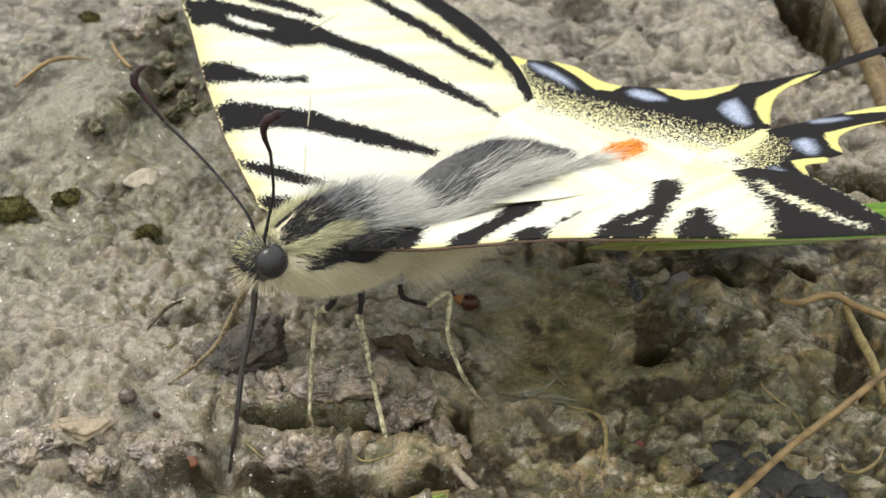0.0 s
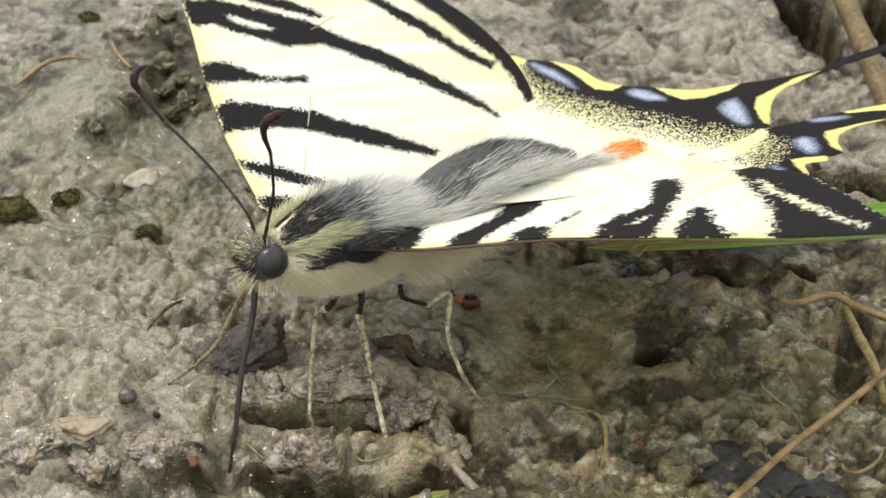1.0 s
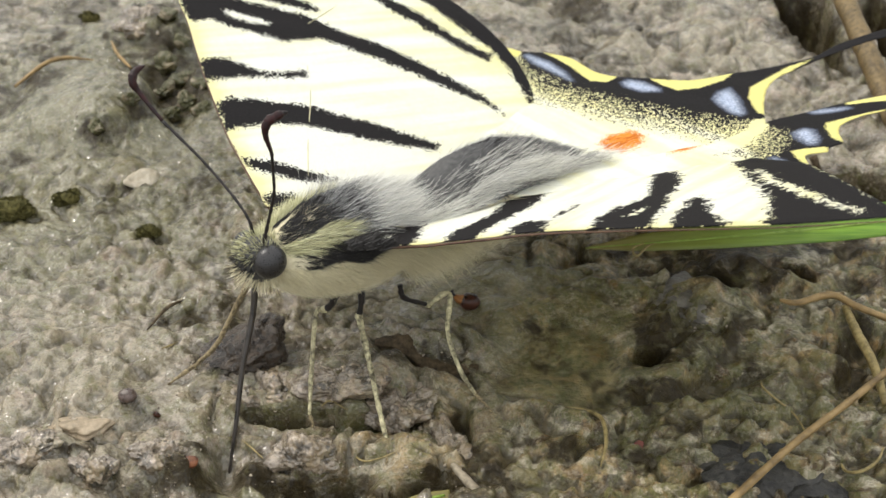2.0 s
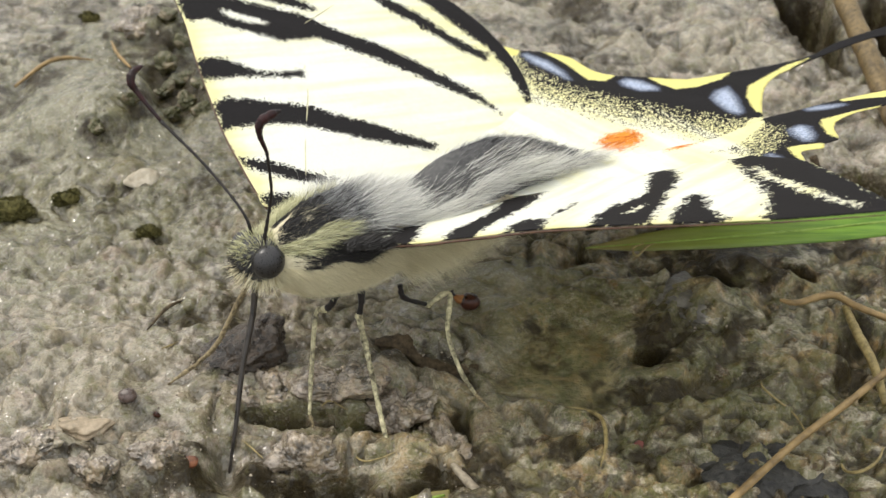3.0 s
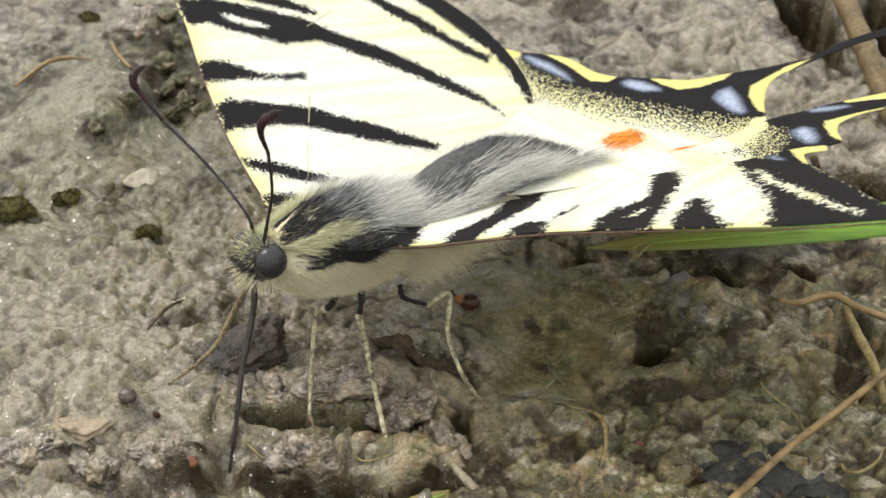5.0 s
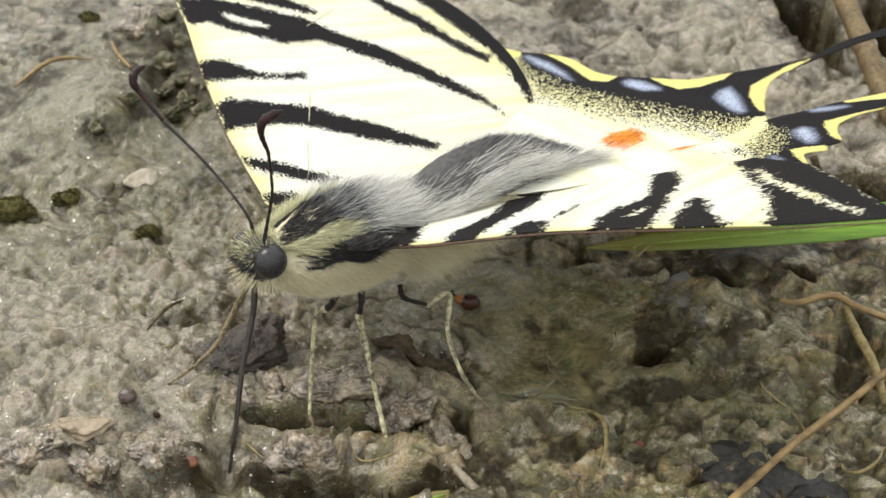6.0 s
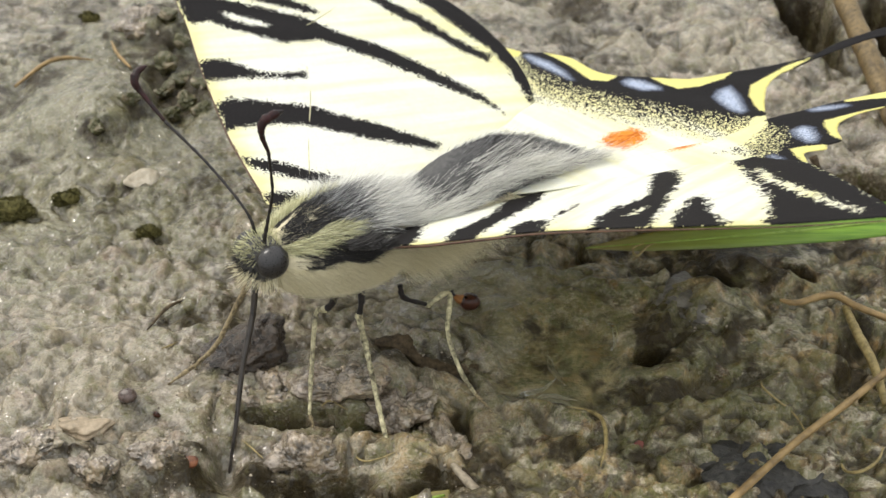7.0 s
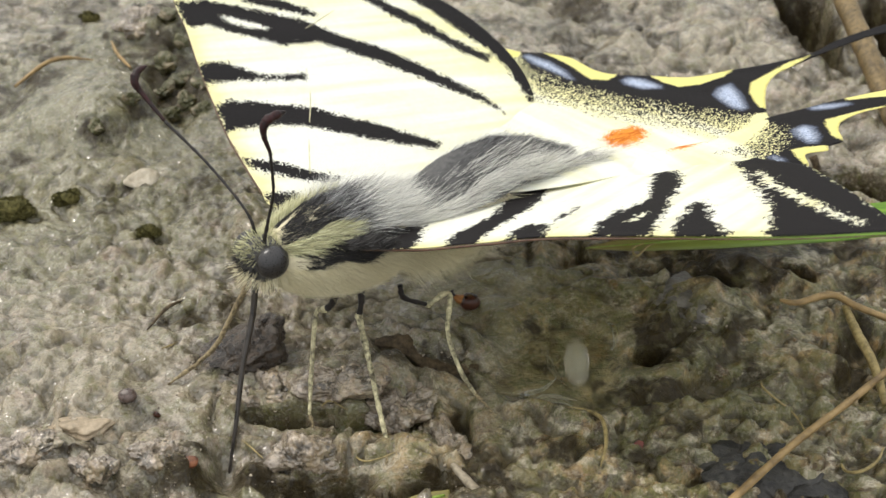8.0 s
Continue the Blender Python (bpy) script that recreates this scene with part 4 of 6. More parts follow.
left_hindwing = wing(
    "hindwing", (14.16, -2.96, -0.43), (0.9577, -0.2371, 0.1634), (-0.2554, -0.9615, 0.1017),
    "-8.1,-3.4 -0.3,-3.3 7.1,-3.1 11.3,-1.5 13.6,-0.9 16.5,-0.1 21.0,-0.9 24.0,-0.4 27.1,0.1 30.6,1.2 33.3,2.6 32.6,4.0 28.4,4.0 26.4,3.6 24.4,4.0 23.1,5.3 22.1,7.2 21.5,7.4 20.7,7.4 20.2,8.0 18.8,7.4 17.6,9.5 16.0,8.9 14.0,5.5 7.2,2.4 -0.8,0.2",
    dark=["21.1,-1.2 24.3,-0.8 27.5,-0.4 30.9,0.8 34.3,2.0 31.9,4.7 28.1,4.4 24.2,4.3 23.4,5.2 22.0,7.5 19.9,8.6 18.9,7.5 17.3,10.1 15.2,10.2 15.4,6.7 17.7,5.7 20.0,3.5"],
    yellow=["27.5,-0.1 31.0,0.7 34.0,1.7 32.2,3.9 29.6,2.5 27.2,0.6",
    "23.7,2.8 25.3,3.0 28.3,3.8 28.0,4.8 26.1,3.9 24.3,4.4 23.2,5.4 22.0,7.5 22.1,5.8 22.9,4.1",
    "18.6,5.9 20.8,7.2 20.3,8.2 18.9,7.5 17.4,10.0 18.0,7.7"],
    blue=["24.2,-0.6 25.6,-0.3 27.2,0.9 27.1,1.9 25.5,1.4 24.1,0.6",
    "20.7,2.6 22.1,2.4 22.5,3.5 21.5,5.7 20.5,6.7 19.8,6.0 20.1,4.0",
    "16.7,5.6 17.5,5.7 17.5,7.1 17.0,8.1 16.3,7.3"],
    orange=["12.6,-0.9 14.8,-1.5 17.4,-1.5 18.3,-1.3 16.4,-0.5 13.6,-0.3"],
    fray=0.16, inner_fray=6.0, lift=-0.3)


def strands(name, roots, ways, lengths, width, material, parent, bend=0.25, seed=0):
    """A coat of fine tapering hairs, one mesh."""
    rng = np.random.default_rng(seed)
    verts, faces = [], []
    for p, w, ln in zip(roots, ways, lengths):
        w = w / (np.linalg.norm(w) + 1e-9)
        w = w + rng.normal(0, 0.13, 3)
        side = np.cross(w, rng.normal(0, 1, 3))
        side = side / (np.linalg.norm(side) + 1e-9)
        curl = rng.normal(0, bend, 3) * ln * 0.5
        o = len(verts)
        for t, f in ((0, 1.0), (0.4, 0.85), (0.75, 0.5)):
            c = p + w * ln * t + curl * t * t
            verts += [c - side * width * f / 2, c + side * width * f / 2]
        verts.append(p + w * ln + curl)
        faces += [(o, o + 1, o + 3, o + 2), (o + 2, o + 3, o + 5, o + 4), (o + 4, o + 5, o + 6)]
    ob = mesh_object(name, verts, faces, material, parent, smooth=False)
    return tagged(ob, kind="stuff")


def costa(wing_object, outline, radius, label):
    """The stiff vein along a wing's leading edge."""
    points = [(x, y, 0.0) for x, y in numbers(outline)]
    return mesh_object("costa", *tube_mesh(points, [radius, radius, radius * 0.7, radius * 0.4], 8, 5, 0.05, 2), VEIN, wing_object, label=label)


costa(right_forewing, "-0.4,-2.25 1.4,-2.35 4.2,-2.35 7.8,-2.25 12.2,-1.75 17.3,-1.05 21.9,-0.25 25.6,0.15 30.8,1.25 35.3,2.15", 0.13, "dark leading-edge vein")
costa(left_forewing, "0.5,-2.8 5.4,-3.1 7.6,-2.5 10.1,-1.8 13.2,-0.9 18.8,-1.0 24.9,-1.4 29.2,-1.6 34.1,-1.1", 0.085, "reddish brown leading-edge vein")

# thorax
THORAX = ((1.2, 0.0, -1.5), (6.2, 3.1, 3.3))
thorax = mesh_object("thorax", *ball_mesh(*THORAX, 20, 30, 0.04, 2), CREAM_SKIN, butterfly)


def thorax_coat(name, material, count, lo, hi, x_lo, x_hi, length, back, seed, lift=0.55, width=0.05):
    """Hairs on a strip of the thorax between two angles from the back's ridge, from the right side (-) to the left (+)."""
    rng = np.random.default_rng(seed)
    c, r = np.array(THORAX[0]), np.array(THORAX[1])
    roots, ways, lengths = [], [], []
    while len(roots) < count:
        x = rng.uniform(x_lo, x_hi)
        ang = -radians(rng.uniform(lo, hi) + 4 * math.sin(x * 1.7))
        k = 1 - ((x - c[0]) / r[0]) ** 2
        if k <= 0.02:
            continue
        q = math.sqrt(k)
        n = np.array([(x - c[0]) / r[0] ** 2, q * math.sin(ang) / r[1], q * math.cos(ang) / r[2]])
        n /= np.linalg.norm(n)
        roots.append(np.array([x, r[1] * q * math.sin(ang), c[2] + r[2] * q * math.cos(ang)]))
        ways.append(n * lift + np.array([back, 0, -0.25 * abs(math.sin(ang))]))
        lengths.append(length * rng.uniform(0.6, 1.25))
    return strands(name, roots, ways, lengths, width, material, thorax, seed=seed)


thorax_coat("collar_hair", YELLOW_HAIR, 3000, -78, -20, -4.8, 1.2, 1.05, 0.6, 9, 0.7, 0.032)
thorax_coat("dorsal_hair", BLACK_HAIR, 10500, -22, 68, -4.4, 2.6, 0.85, 0.95, 1, 0.3, 0.034)
thorax_coat("stripe_hair", YELLOW_HAIR, 1500, 44, 66, -4.7, 0.8, 1.1, 0.8, 2, 0.5, 0.026)
thorax_coat("shoulder_hair", BLACK_HAIR, 6500, 66, 92, -4.5, 6.0, 0.75, 0.9, 3, 0.3, 0.034)
thorax_coat("belly_hair", CREAM_HAIR, 26000, 92, 205, -4.9, 7.3, 0.62, 0.55, 4, 0.42, 0.02)
thorax_coat("mantle_hair", SILVER_HAIR, 4600, -40, 60, -0.6, 6.8, 1.5, 1.2, 5, 0.42, 0.026)
thorax_coat("plume_hair", WHITE_HAIR, 3600, -20, 62, 1.6, 7.2, 2.2, 1.2, 15, 0.45, 0.024)
thorax_coat("fluff_hair", WHITE_HAIR, 2400, -78, -22, -0.8, 7.0, 1.7, 0.6, 19, 0.95, 0.02)
thorax_coat("wisp_hair", GREY_HAIR, 420, -20, 40, -1.5, 3.5, 1.4, 0.9, 21, 0.7, 0.02)


def wing_root_coat(name, material, count, a_lo, a_hi, b_lo, b_hi, length, seed, slope=-0.37, width=0.04):
    """Hairs that cover the root of the left forewing; places are given in the wing's plane."""
    rng = np.random.default_rng(seed)
    r, u, v = np.array((2.79, -2.59, -0.73)), np.array((0.038, -0.937, 0.346)), np.array((0.999, 0.032, -0.023))
    up = np.cross(u, v)
    a = rng.uniform(a_lo, a_hi, count)
    b = rng.uniform(b_lo, b_hi, count) + slope * (a - a_lo)
    roots = [r + u * p + v * q + up * rng.uniform(-0.1, 0.45) for p, q in zip(a, b)]
    ways = [v * 0.8 + u * 0.45 + up * rng.uniform(0.0, 0.35) for _ in range(count)]
    return strands(name, roots, ways, length * rng.uniform(0.6, 1.3, count), width, material, thorax, seed=seed)


wing_root_coat("wing_root_hair", BLACK_HAIR, 2600, -2.6, 3.0, -2.1, -0.4, 0.9, 33)
wing_root_coat("wing_root_hair", BLACK_HAIR, 1300, 2.0, 6.5, -3.9, -3.3, 0.7, 35, 0.0)
wing_root_coat("wing_root_hair", GREY_HAIR, 700, -2.6, 0.2, -0.4, 1.4, 1.4, 36)
wing_root_coat("wing_root_hair", WHITE_HAIR, 700, -2.4, -0.6, 0.2, 3.4, 1.8, 37)

# abdomen
SPINE_X, SPINE_Z, SPINE_R = [4.5, 8, 11, 14, 17, 20, 22.0, 24.0], [-1.8, -1.4, -0.2, 0.35, 0.15, -0.35, -0.55, -0.6], [2.4, 2.7, 2.8, 2.65, 2.2, 1.45, 0.8, 0.3]
abdomen = mesh_object("abdomen", *tube_mesh([(x, 0, z) for x, z in zip(SPINE_X, SPINE_Z)], SPINE_R, 24, 6), SKIN, butterfly)


def abdomen_coat(name, material, count, lo, hi, x_lo, x_hi, length, seed, lift=0.3, width=0.05, rise=0.0):
    rng = np.random.default_rng(seed)
    roots, ways, lengths = [], [], []
    for _ in range(count):
        x = rng.uniform(x_lo, x_hi)
        ang = radians(rng.uniform(lo, hi)) * rng.choice((-1, 1))
        r = np.interp(x, SPINE_X, SPINE_R) * 0.98
        z = np.interp(x, SPINE_X, SPINE_Z)
        n = np.array([0, math.sin(ang), math.cos(ang)])
        roots.append(np.array([x, 0, z]) + n * r)
        ways.append(n * lift + np.array([0.9, 0, rise]))
        lengths.append(length * rng.uniform(0.6, 1.3))
    return strands(name, roots, ways, lengths, width, material, abdomen, seed=seed)


abdomen_coat("dorsal_hair", GREY_HAIR, 11000, 0, 88, 5.5, 22.5, 0.9, 6, 0.24, 0.034)
abdomen_coat("ridge_hair", BLACK_HAIR, 5200, 0, 48, 7.0, 23.0, 0.8, 10, 0.2, 0.034)
abdomen_coat("streak_hair", BLACK_HAIR, 2200, 58, 74, 9.0, 21.5, 1.2, 14, 0.2, 0.03)
abdomen_coat("side_hair", WHITE_HAIR, 3800, 56, 84, 5.0, 18.5, 2.2, 7, 0.2, 0.03, 0.16)
abdomen_coat("wisp_hair", WHITE_HAIR, 1500, 20, 80, 5.0, 16.0, 2.2, 17, 0.3, 0.022, 0.12)
abdomen_coat("belly_down", CREAM_HAIR, 14000, 96, 165, 5.0, 13.5, 2.1, 9, 0.95, 0.018, -0.25)
abdomen_coat("belly_hair", CREAM_HAIR, 16000, 92, 180, 4.0, 11.5, 0.9, 8, 0.42, 0.02)


def fringe(material, count, a_lo, a_hi, length, seed, width=0.035):
    """Long hairs of the abdomen's side that lie over the inner edge of the left hindwing."""
    rng = np.random.default_rng(seed)
    r, u, v = np.array((14.16, -2.96, -0.43)), np.array((0.958, -0.237, 0.163)), np.array((-0.255, -0.961, 0.102))
    up = np.cross(v, u)
    p = rng.uniform(a_lo, a_hi, count)
    q = np.interp(p, (-8.1, -0.2, 7.1, 12.9), (-1.5, -1.4, -2.3, -1.0)) + rng.uniform(-0.9, 0.5, count)
    roots = [r + u * s + v * w + up * rng.uniform(0.2, 0.7) for s, w in zip(p, q)]
    ways = [u * 0.9 + v * rng.uniform(0.05, 0.5) + up * rng.uniform(-0.02, 0.12) for _ in range(count)]
    return strands("fringe_hair", roots, ways, length * rng.uniform(0.5, 1.3, count), width, material, abdomen, seed=seed)


fringe(WHITE_HAIR, 1500, -8.0, 8.0, 2.0, 51, 0.024)
fringe(GREY_HAIR, 900, -8.0, 7.0, 1.8, 52, 0.026)

# head
head = mesh_object("head", *ball_mesh((-4.9, 0, -1.2), (1.6, 1.75, 1.55), 14, 20, 0.05, 4), SKIN, butterfly)
eye = mesh_object("eye", *ball_mesh((-5.05, -1.55, -0.9), (1.13, 0.9, 1.13), 16, 24), EYE, head, label="matt black compound eye")
mesh_object("eye", *ball_mesh((-5.05, 1.55, -0.9), (1.13, 0.9, 1.13), 16, 24), EYE, head)


def head_coat(name, material, count, want, length, seed):
    rng = np.random.default_rng(seed)
    roots, ways, lengths = [], [], []
    while len(roots) < count:
        n = rng.normal(0, 1, 3)
        n /= np.linalg.norm(n)
        if not want(n) or (abs(n[1]) > 0.62 and -0.55 < n[2] < 0.75 and abs(n[0]) < 0.65):
            continue
        roots.append(np.array([-4.9, 0, -1.2]) + n * np.array([1.6, 1.75, 1.55]))
        ways.append(n + np.array([-0.25, 0, -0.1]))
        lengths.append(length * rng.uniform(0.6, 1.3))
    strands(name, roots, ways, lengths, 0.045, material, head, seed=seed)


head_coat("crown_hair", YELLOW_HAIR, 700, lambda n: n[2] > 0.2, 0.55, 11)
head_coat("brow_hair", BLACK_HAIR, 500, lambda n: abs(n[2]) < 0.45, 0.5, 12)
head_coat("chin_hair", CREAM_HAIR, 900, lambda n: n[2] < -0.2, 0.8, 13)


def antenna(stalk, club_points, seed):
    v, f = tube_mesh(stalk, [0.13, 0.10, 0.10, 0.11], 8, 14, 0.2, seed)
    ob = mesh_object("antenna", v, f, CHITIN, butterfly)
    mesh_object("club", *tube_mesh(club_points, [0.11, 0.17, 0.26, 0.30, 0.25, 0.08], 10, 9, 0.14, seed + 1), CLUB, ob, label="dark red-brown antenna club")
    return ob


antenna_right = antenna([(-5.0, 0.6, -0.1), (-5.3, 1.2, 1.7), (-6.4, 4.0, 4.3), (-8.0, 7.0, 6.9)],
                        [(-8.0, 7.0, 6.9), (-8.8, 8.6, 8.6), (-9.1, 8.8, 9.3), (-8.8, 9.0, 9.9), (-8.1, 9.0, 10.2)], 5)
antenna_left = antenna([(-5.1, -0.8, 0.2), (-5.0, -1.4, 2.0), (-5.1, -2.4, 4.1), (-5.5, -3.2, 5.7), (-6.0, -4.0, 7.5)],
                       [(-6.0, -4.0, 7.5), (-6.7, -4.6, 9.0), (-6.6, -4.8, 9.8), (-5.9, -4.8, 10.1), (-5.3, -4.8, 10.2)], 6)
proboscis = mesh_object("proboscis", *tube_mesh([(-5.6, -0.3, -2.4), (-6.0, -0.3, -5.0), (-7.1, -0.6, -8.3), (-8.2, -1.1, -12.5), (-9.1, -1.5, -15.6)],
                                                [0.23, 0.22, 0.20, 0.16, 0.09], 10, 8, 0.03, 3), TONGUE, butterfly, label="long black coiling tongue held straight")


def leg(points, radii, dark_to, seed, shin=None, thick=0.26):
    """A jointed leg; thigh and foot are parts of their own."""
    shin = shin or LEG
    ob = mesh_object("leg", *tube_mesh(points[dark_to:-1], radii[:-1], 9, 8, 0.16, seed), shin, butterfly)
    mesh_object("thigh", *tube_mesh(points[:dark_to + 1], [thick, thick * 0.96, thick * 0.7], 9, 7, 0.2, seed + 20), CHITIN, ob)
    a, b = Vector(points[-2]), Vector(points[-1])
    mesh_object("foot", *tube_mesh([a, a.lerp(b, 0.5) + Vector((0.05, 0, 0.05)), b], [radii[-2] * 1.05, radii[-2], 0.07], 8, 5, 0.2, seed + 40), FOOT, ob, label="dark brown spiny foot")
    knee = Vector(points[dark_to])
    mesh_object("knee", *ball_mesh(tuple(knee), (radii[0] * 1.25, radii[0] * 1.25, radii[0] * 1.25), 8, 12), shin, ob)
    spines = []
    rng = np.random.default_rng(seed)
    line = spline(points[dark_to:], 6)
    for q in line[3:-1]:
        s = rng.normal(0, 1, 3)
        s = s / np.linalg.norm(s) * 0.34
        spines.append(tube_mesh([q, q + s * 0.6 + (0, 0, -0.12), q + s + (0, 0, -0.3)], [0.035, 0.025, 0.008], 4, 2))
    mesh_object("spines", *joined(spines), FOOT, ob)
    return ob


leg([(0.3, -1.2, -4.2), (-0.1, -0.4, -5.9), (-0.4, 0.0, -6.3), (-0.9, 0.3, -6.7), (-2.2, -1.1, -9.8), (-3.3, -2.5, -12.5), (-3.4, -3.2, -13.5)], [0.22, 0.19, 0.16, 0.13, 0.11], 2, 1)
leg([(1.9, -1.0, -4.4), (1.9, -1.2, -5.7), (1.7, -1.1, -7.0), (1.1, -3.3, -9.4), (0.4, -5.6, -11.8), (-0.2, -7.7, -13.7), (-0.9, -8.4, -14.2)], [0.24, 0.20, 0.17, 0.14, 0.11], 2, 2)
leg([(4.5, -2.1, -5.0), (4.9, -2.0, -6.1), (6.8, -2.2, -7.1), (8.2, -2.8, -6.4), (7.1, -4.2, -8.6), (6.9, -6.0, -10.7), (7.3, -7.3, -12.2), (7.6, -8.7, -13.0)], [0.2, 0.19, 0.16, 0.14, 0.11], 2, 3, None, 0.19)
leg([(-3.0, 2.0, -3.6), (-4.2, 4.0, -5.0), (-5.3, 4.6, -7.3), (-6.3, 5.2, -9.5), (-7.6, 5.9, -11.0), (-9.6, 6.7, -12.4)], [0.20, 0.19, 0.17, 0.15, 0.13], 1, 4, FOOT)


# ---- stones, stalks and litter on the mud ----
def stone_mesh(radii, seed, rings, cuts, bumpy, slope=0.0):
    """A broken stone: a rounded body cut by flat faces, with a rough skin."""
    rng = np.random.default_rng(seed)
    faces_n = rng.normal(0, 1, (cuts, 3))
    faces_n /= np.linalg.norm(faces_n, axis=1)[:, None]
    reach = rng.uniform(0.62, 1.0, cuts)
    segs = int(rings * 1.6)
    verts, faces = [], []
    for i in range(rings + 1):
        th = math.pi * i / rings
        for k in range(segs):
            ph = 2 * math.pi * k / segs
            d = np.array((math.sin(th) * math.cos(ph), math.sin(th) * math.sin(ph), math.cos(th)))
            r = np.append(reach / np.maximum(faces_n @ d, 0.02), 1.25)
            r = float(np.sum(r ** -14.0) ** (-1 / 14.0))
            q = Vector(d * 2.2 + seed)
            r *= 1 + bumpy * (0.5 * noise.noise(q) + 0.25 * noise.noise(q * 2.3) + 0.12 * noise.noise(q * 5.1))
            p = d * r * np.array(radii)
            p[2] *= 1 + slope * p[0] / radii[0]
            verts.append(tuple(p))
    for i in range(rings):
        for k in range(segs):
            k2 = (k + 1) % segs
            faces.append((i * segs + k, (i + 1) * segs + k, (i + 1) * segs + k2, i * segs + k2))
    return verts, faces


def rock(name, x, y, radii, material, seed, label, category, bumpy=0.28, turn=0.0, sink=0.35, rings=18, cuts=9, slope=0.0):
    ob = mesh_object(name, *stone_mesh(radii, seed, rings, cuts, bumpy, slope), material)
    base = height(x, y)
    ob.matrix_world = pose(x * MM, y * MM, (base + radii[2] * (1 - 2 * sink)) * MM, 0, 0, turn)
    return tagged(ob, label, category)


rock("stone", -13.9, -0.3, (3.3, 2.0, 1.55), STONE, 3, "dark wet angular stone on the mud", "stone", 0.45, 8, 0.36, 70, 8, 0.85)
rock("pale_stone", -26.0, 21.7, (1.4, 1.1, 0.8), PALE_STONE, 5, "pale buff stone set in the mud", "stone", 0.3, 10, 0.45, 26)
rock("tan_stone", -24.8, -7.4, (1.9, 1.1, 0.5), TAN_STONE, 6, "flat tan stone half sunk in mud", "stone", 0.4, 15, 0.98, 34)
rock("slate", 21.4, -10.8, (4.0, 4.4, 1.0), SLATE, 12, "flat blue-black slate flake half sunk in wet mud", "stone", 0.6, 30, 0.9, 60, 12)
rock("grey_stone", 18.8, 6.6, (2.9, 2.6, 0.9), GREY_STONE, 15, "smooth wet grey stone sunk in the mud", "stone", 0.5, 10, 0.78, 50, 10)
rock("red_pebble", -16.3, -11.9, (0.42, 0.36, 0.36), RUST, 9, "small rusty red pebble", "pebble", 0.15)
rock("pebble", -19.8, -6.0, (0.25, 0.2, 0.2), BUD, 10, "tiny brown grain on the mud", "pebble", 0.15)
rock("pink_grain", 13.4, -8.4, (0.5, 0.6, 0.4), simple("pink_grain", (0.10, 0.03, 0.025), (0.32, 0.12, 0.10), 0.4), 11, "small pinkish grain in dark mud", "pebble", 0.3)


def clod(name, x, y, z, radii, seed, label, turn=0.0, material=None, rings=70):
    """A lump of crumbly wet mud with a broken, overhanging outline."""
    verts, faces = [], []
    segs = int(rings * 1.7)
    off = Vector((seed * 5.3, seed * 2.9, seed))
    for i in range(rings + 1):
        th = math.pi * i / rings
        for k in range(segs):
            ph = 2 * math.pi * k / segs
            d = Vector((math.sin(th) * math.cos(ph), math.sin(th) * math.sin(ph), math.cos(th)))
            p = Vector([d[j] * radii[j] for j in range(3)])
            f = 0.8 * noise.noise(p * 0.45 + off) + 0.6 * noise.noise(p * 0.95 + off)
            g = 0.55 * abs(noise.noise(p * 1.5 + off)) + 0.34 * abs(noise.noise(p * 3.0 + off)) + 0.18 * noise.noise(p * 6.0 + off)
            verts.append(p * (1 + 0.5 * f) + d * (0.75 * g - 0.2) + Vector((0, 0, 0.35 * f)))
    for i in range(rings):
        for k in range(segs):
            k2 = (k + 1) % segs
            faces.append((i * segs + k, (i + 1) * segs + k, (i + 1) * segs + k2, i * segs + k2))
    ob = mesh_object(name, verts, faces, material or CLOD)
    ob.matrix_world = pose(x * MM, y * MM, (max(height(x, y), -1.2) + z) * MM, 0, 0, turn)
    return tagged(ob, label, "mud clod")


clod("mud_crust", -12.8, -3.0, -0.45, (3.9, 1.7, 0.9), 1, "flat wet mud crust overhanging a hollow", -6)
clod("mud_crust", -7.4, -3.5, -0.3, (3.4, 1.8, 0.95), 8, "flat wet mud crust overhanging a hollow", 6)
clod("mud_crust", -3.2, -4.4, -0.2, (2.8, 2.2, 1.0), 2, "broken edge of wet brown mud crust", 12)
clod("mud_crust", 0.1, -7.2, -0.55, (1.5, 3.0, 0.9), 13, "broken edge of wet brown mud crust", 28)
clod("mossy_clod", -7.0, -6.4, -0.6, (1.7, 0.8, 0.7), 14, "green-tinged mud lump in a dark hollow", 5, MOSSY_CLOD, 50)
clod("mud_clod", -9.2, -9.6, 0.15, (2.7, 1.4, 1.1), 3, "crumbly pinkish brown mud lump", 4)
clod("mud_clod", -18.6, -11.0, 0.1, (2.1, 1.2, 1.1), 5, "crumbly ochre mud lump over a dark gap", 0)
clod("mud_clod", -27.6, -10.4, 0.0, (2.6, 1.6, 0.9), 6, "dark crumbly mud lump", 15)
clod("mud_clod", -23.0, -11.4, -0.1, (1.7, 1.0, 0.8), 7, "small crumbly mud lump", -15)
clod("mud_clod", -31.6, 33.5, -1.9, (2.6, 4.2, 1.4), 11, "large mud clod edged with dark moss", 15)
clod("mud_clod", -31.2, 49.5, -0.8, (2.4, 3.0, 1.3), 12, "mud clod beside a mossy gap", 0)
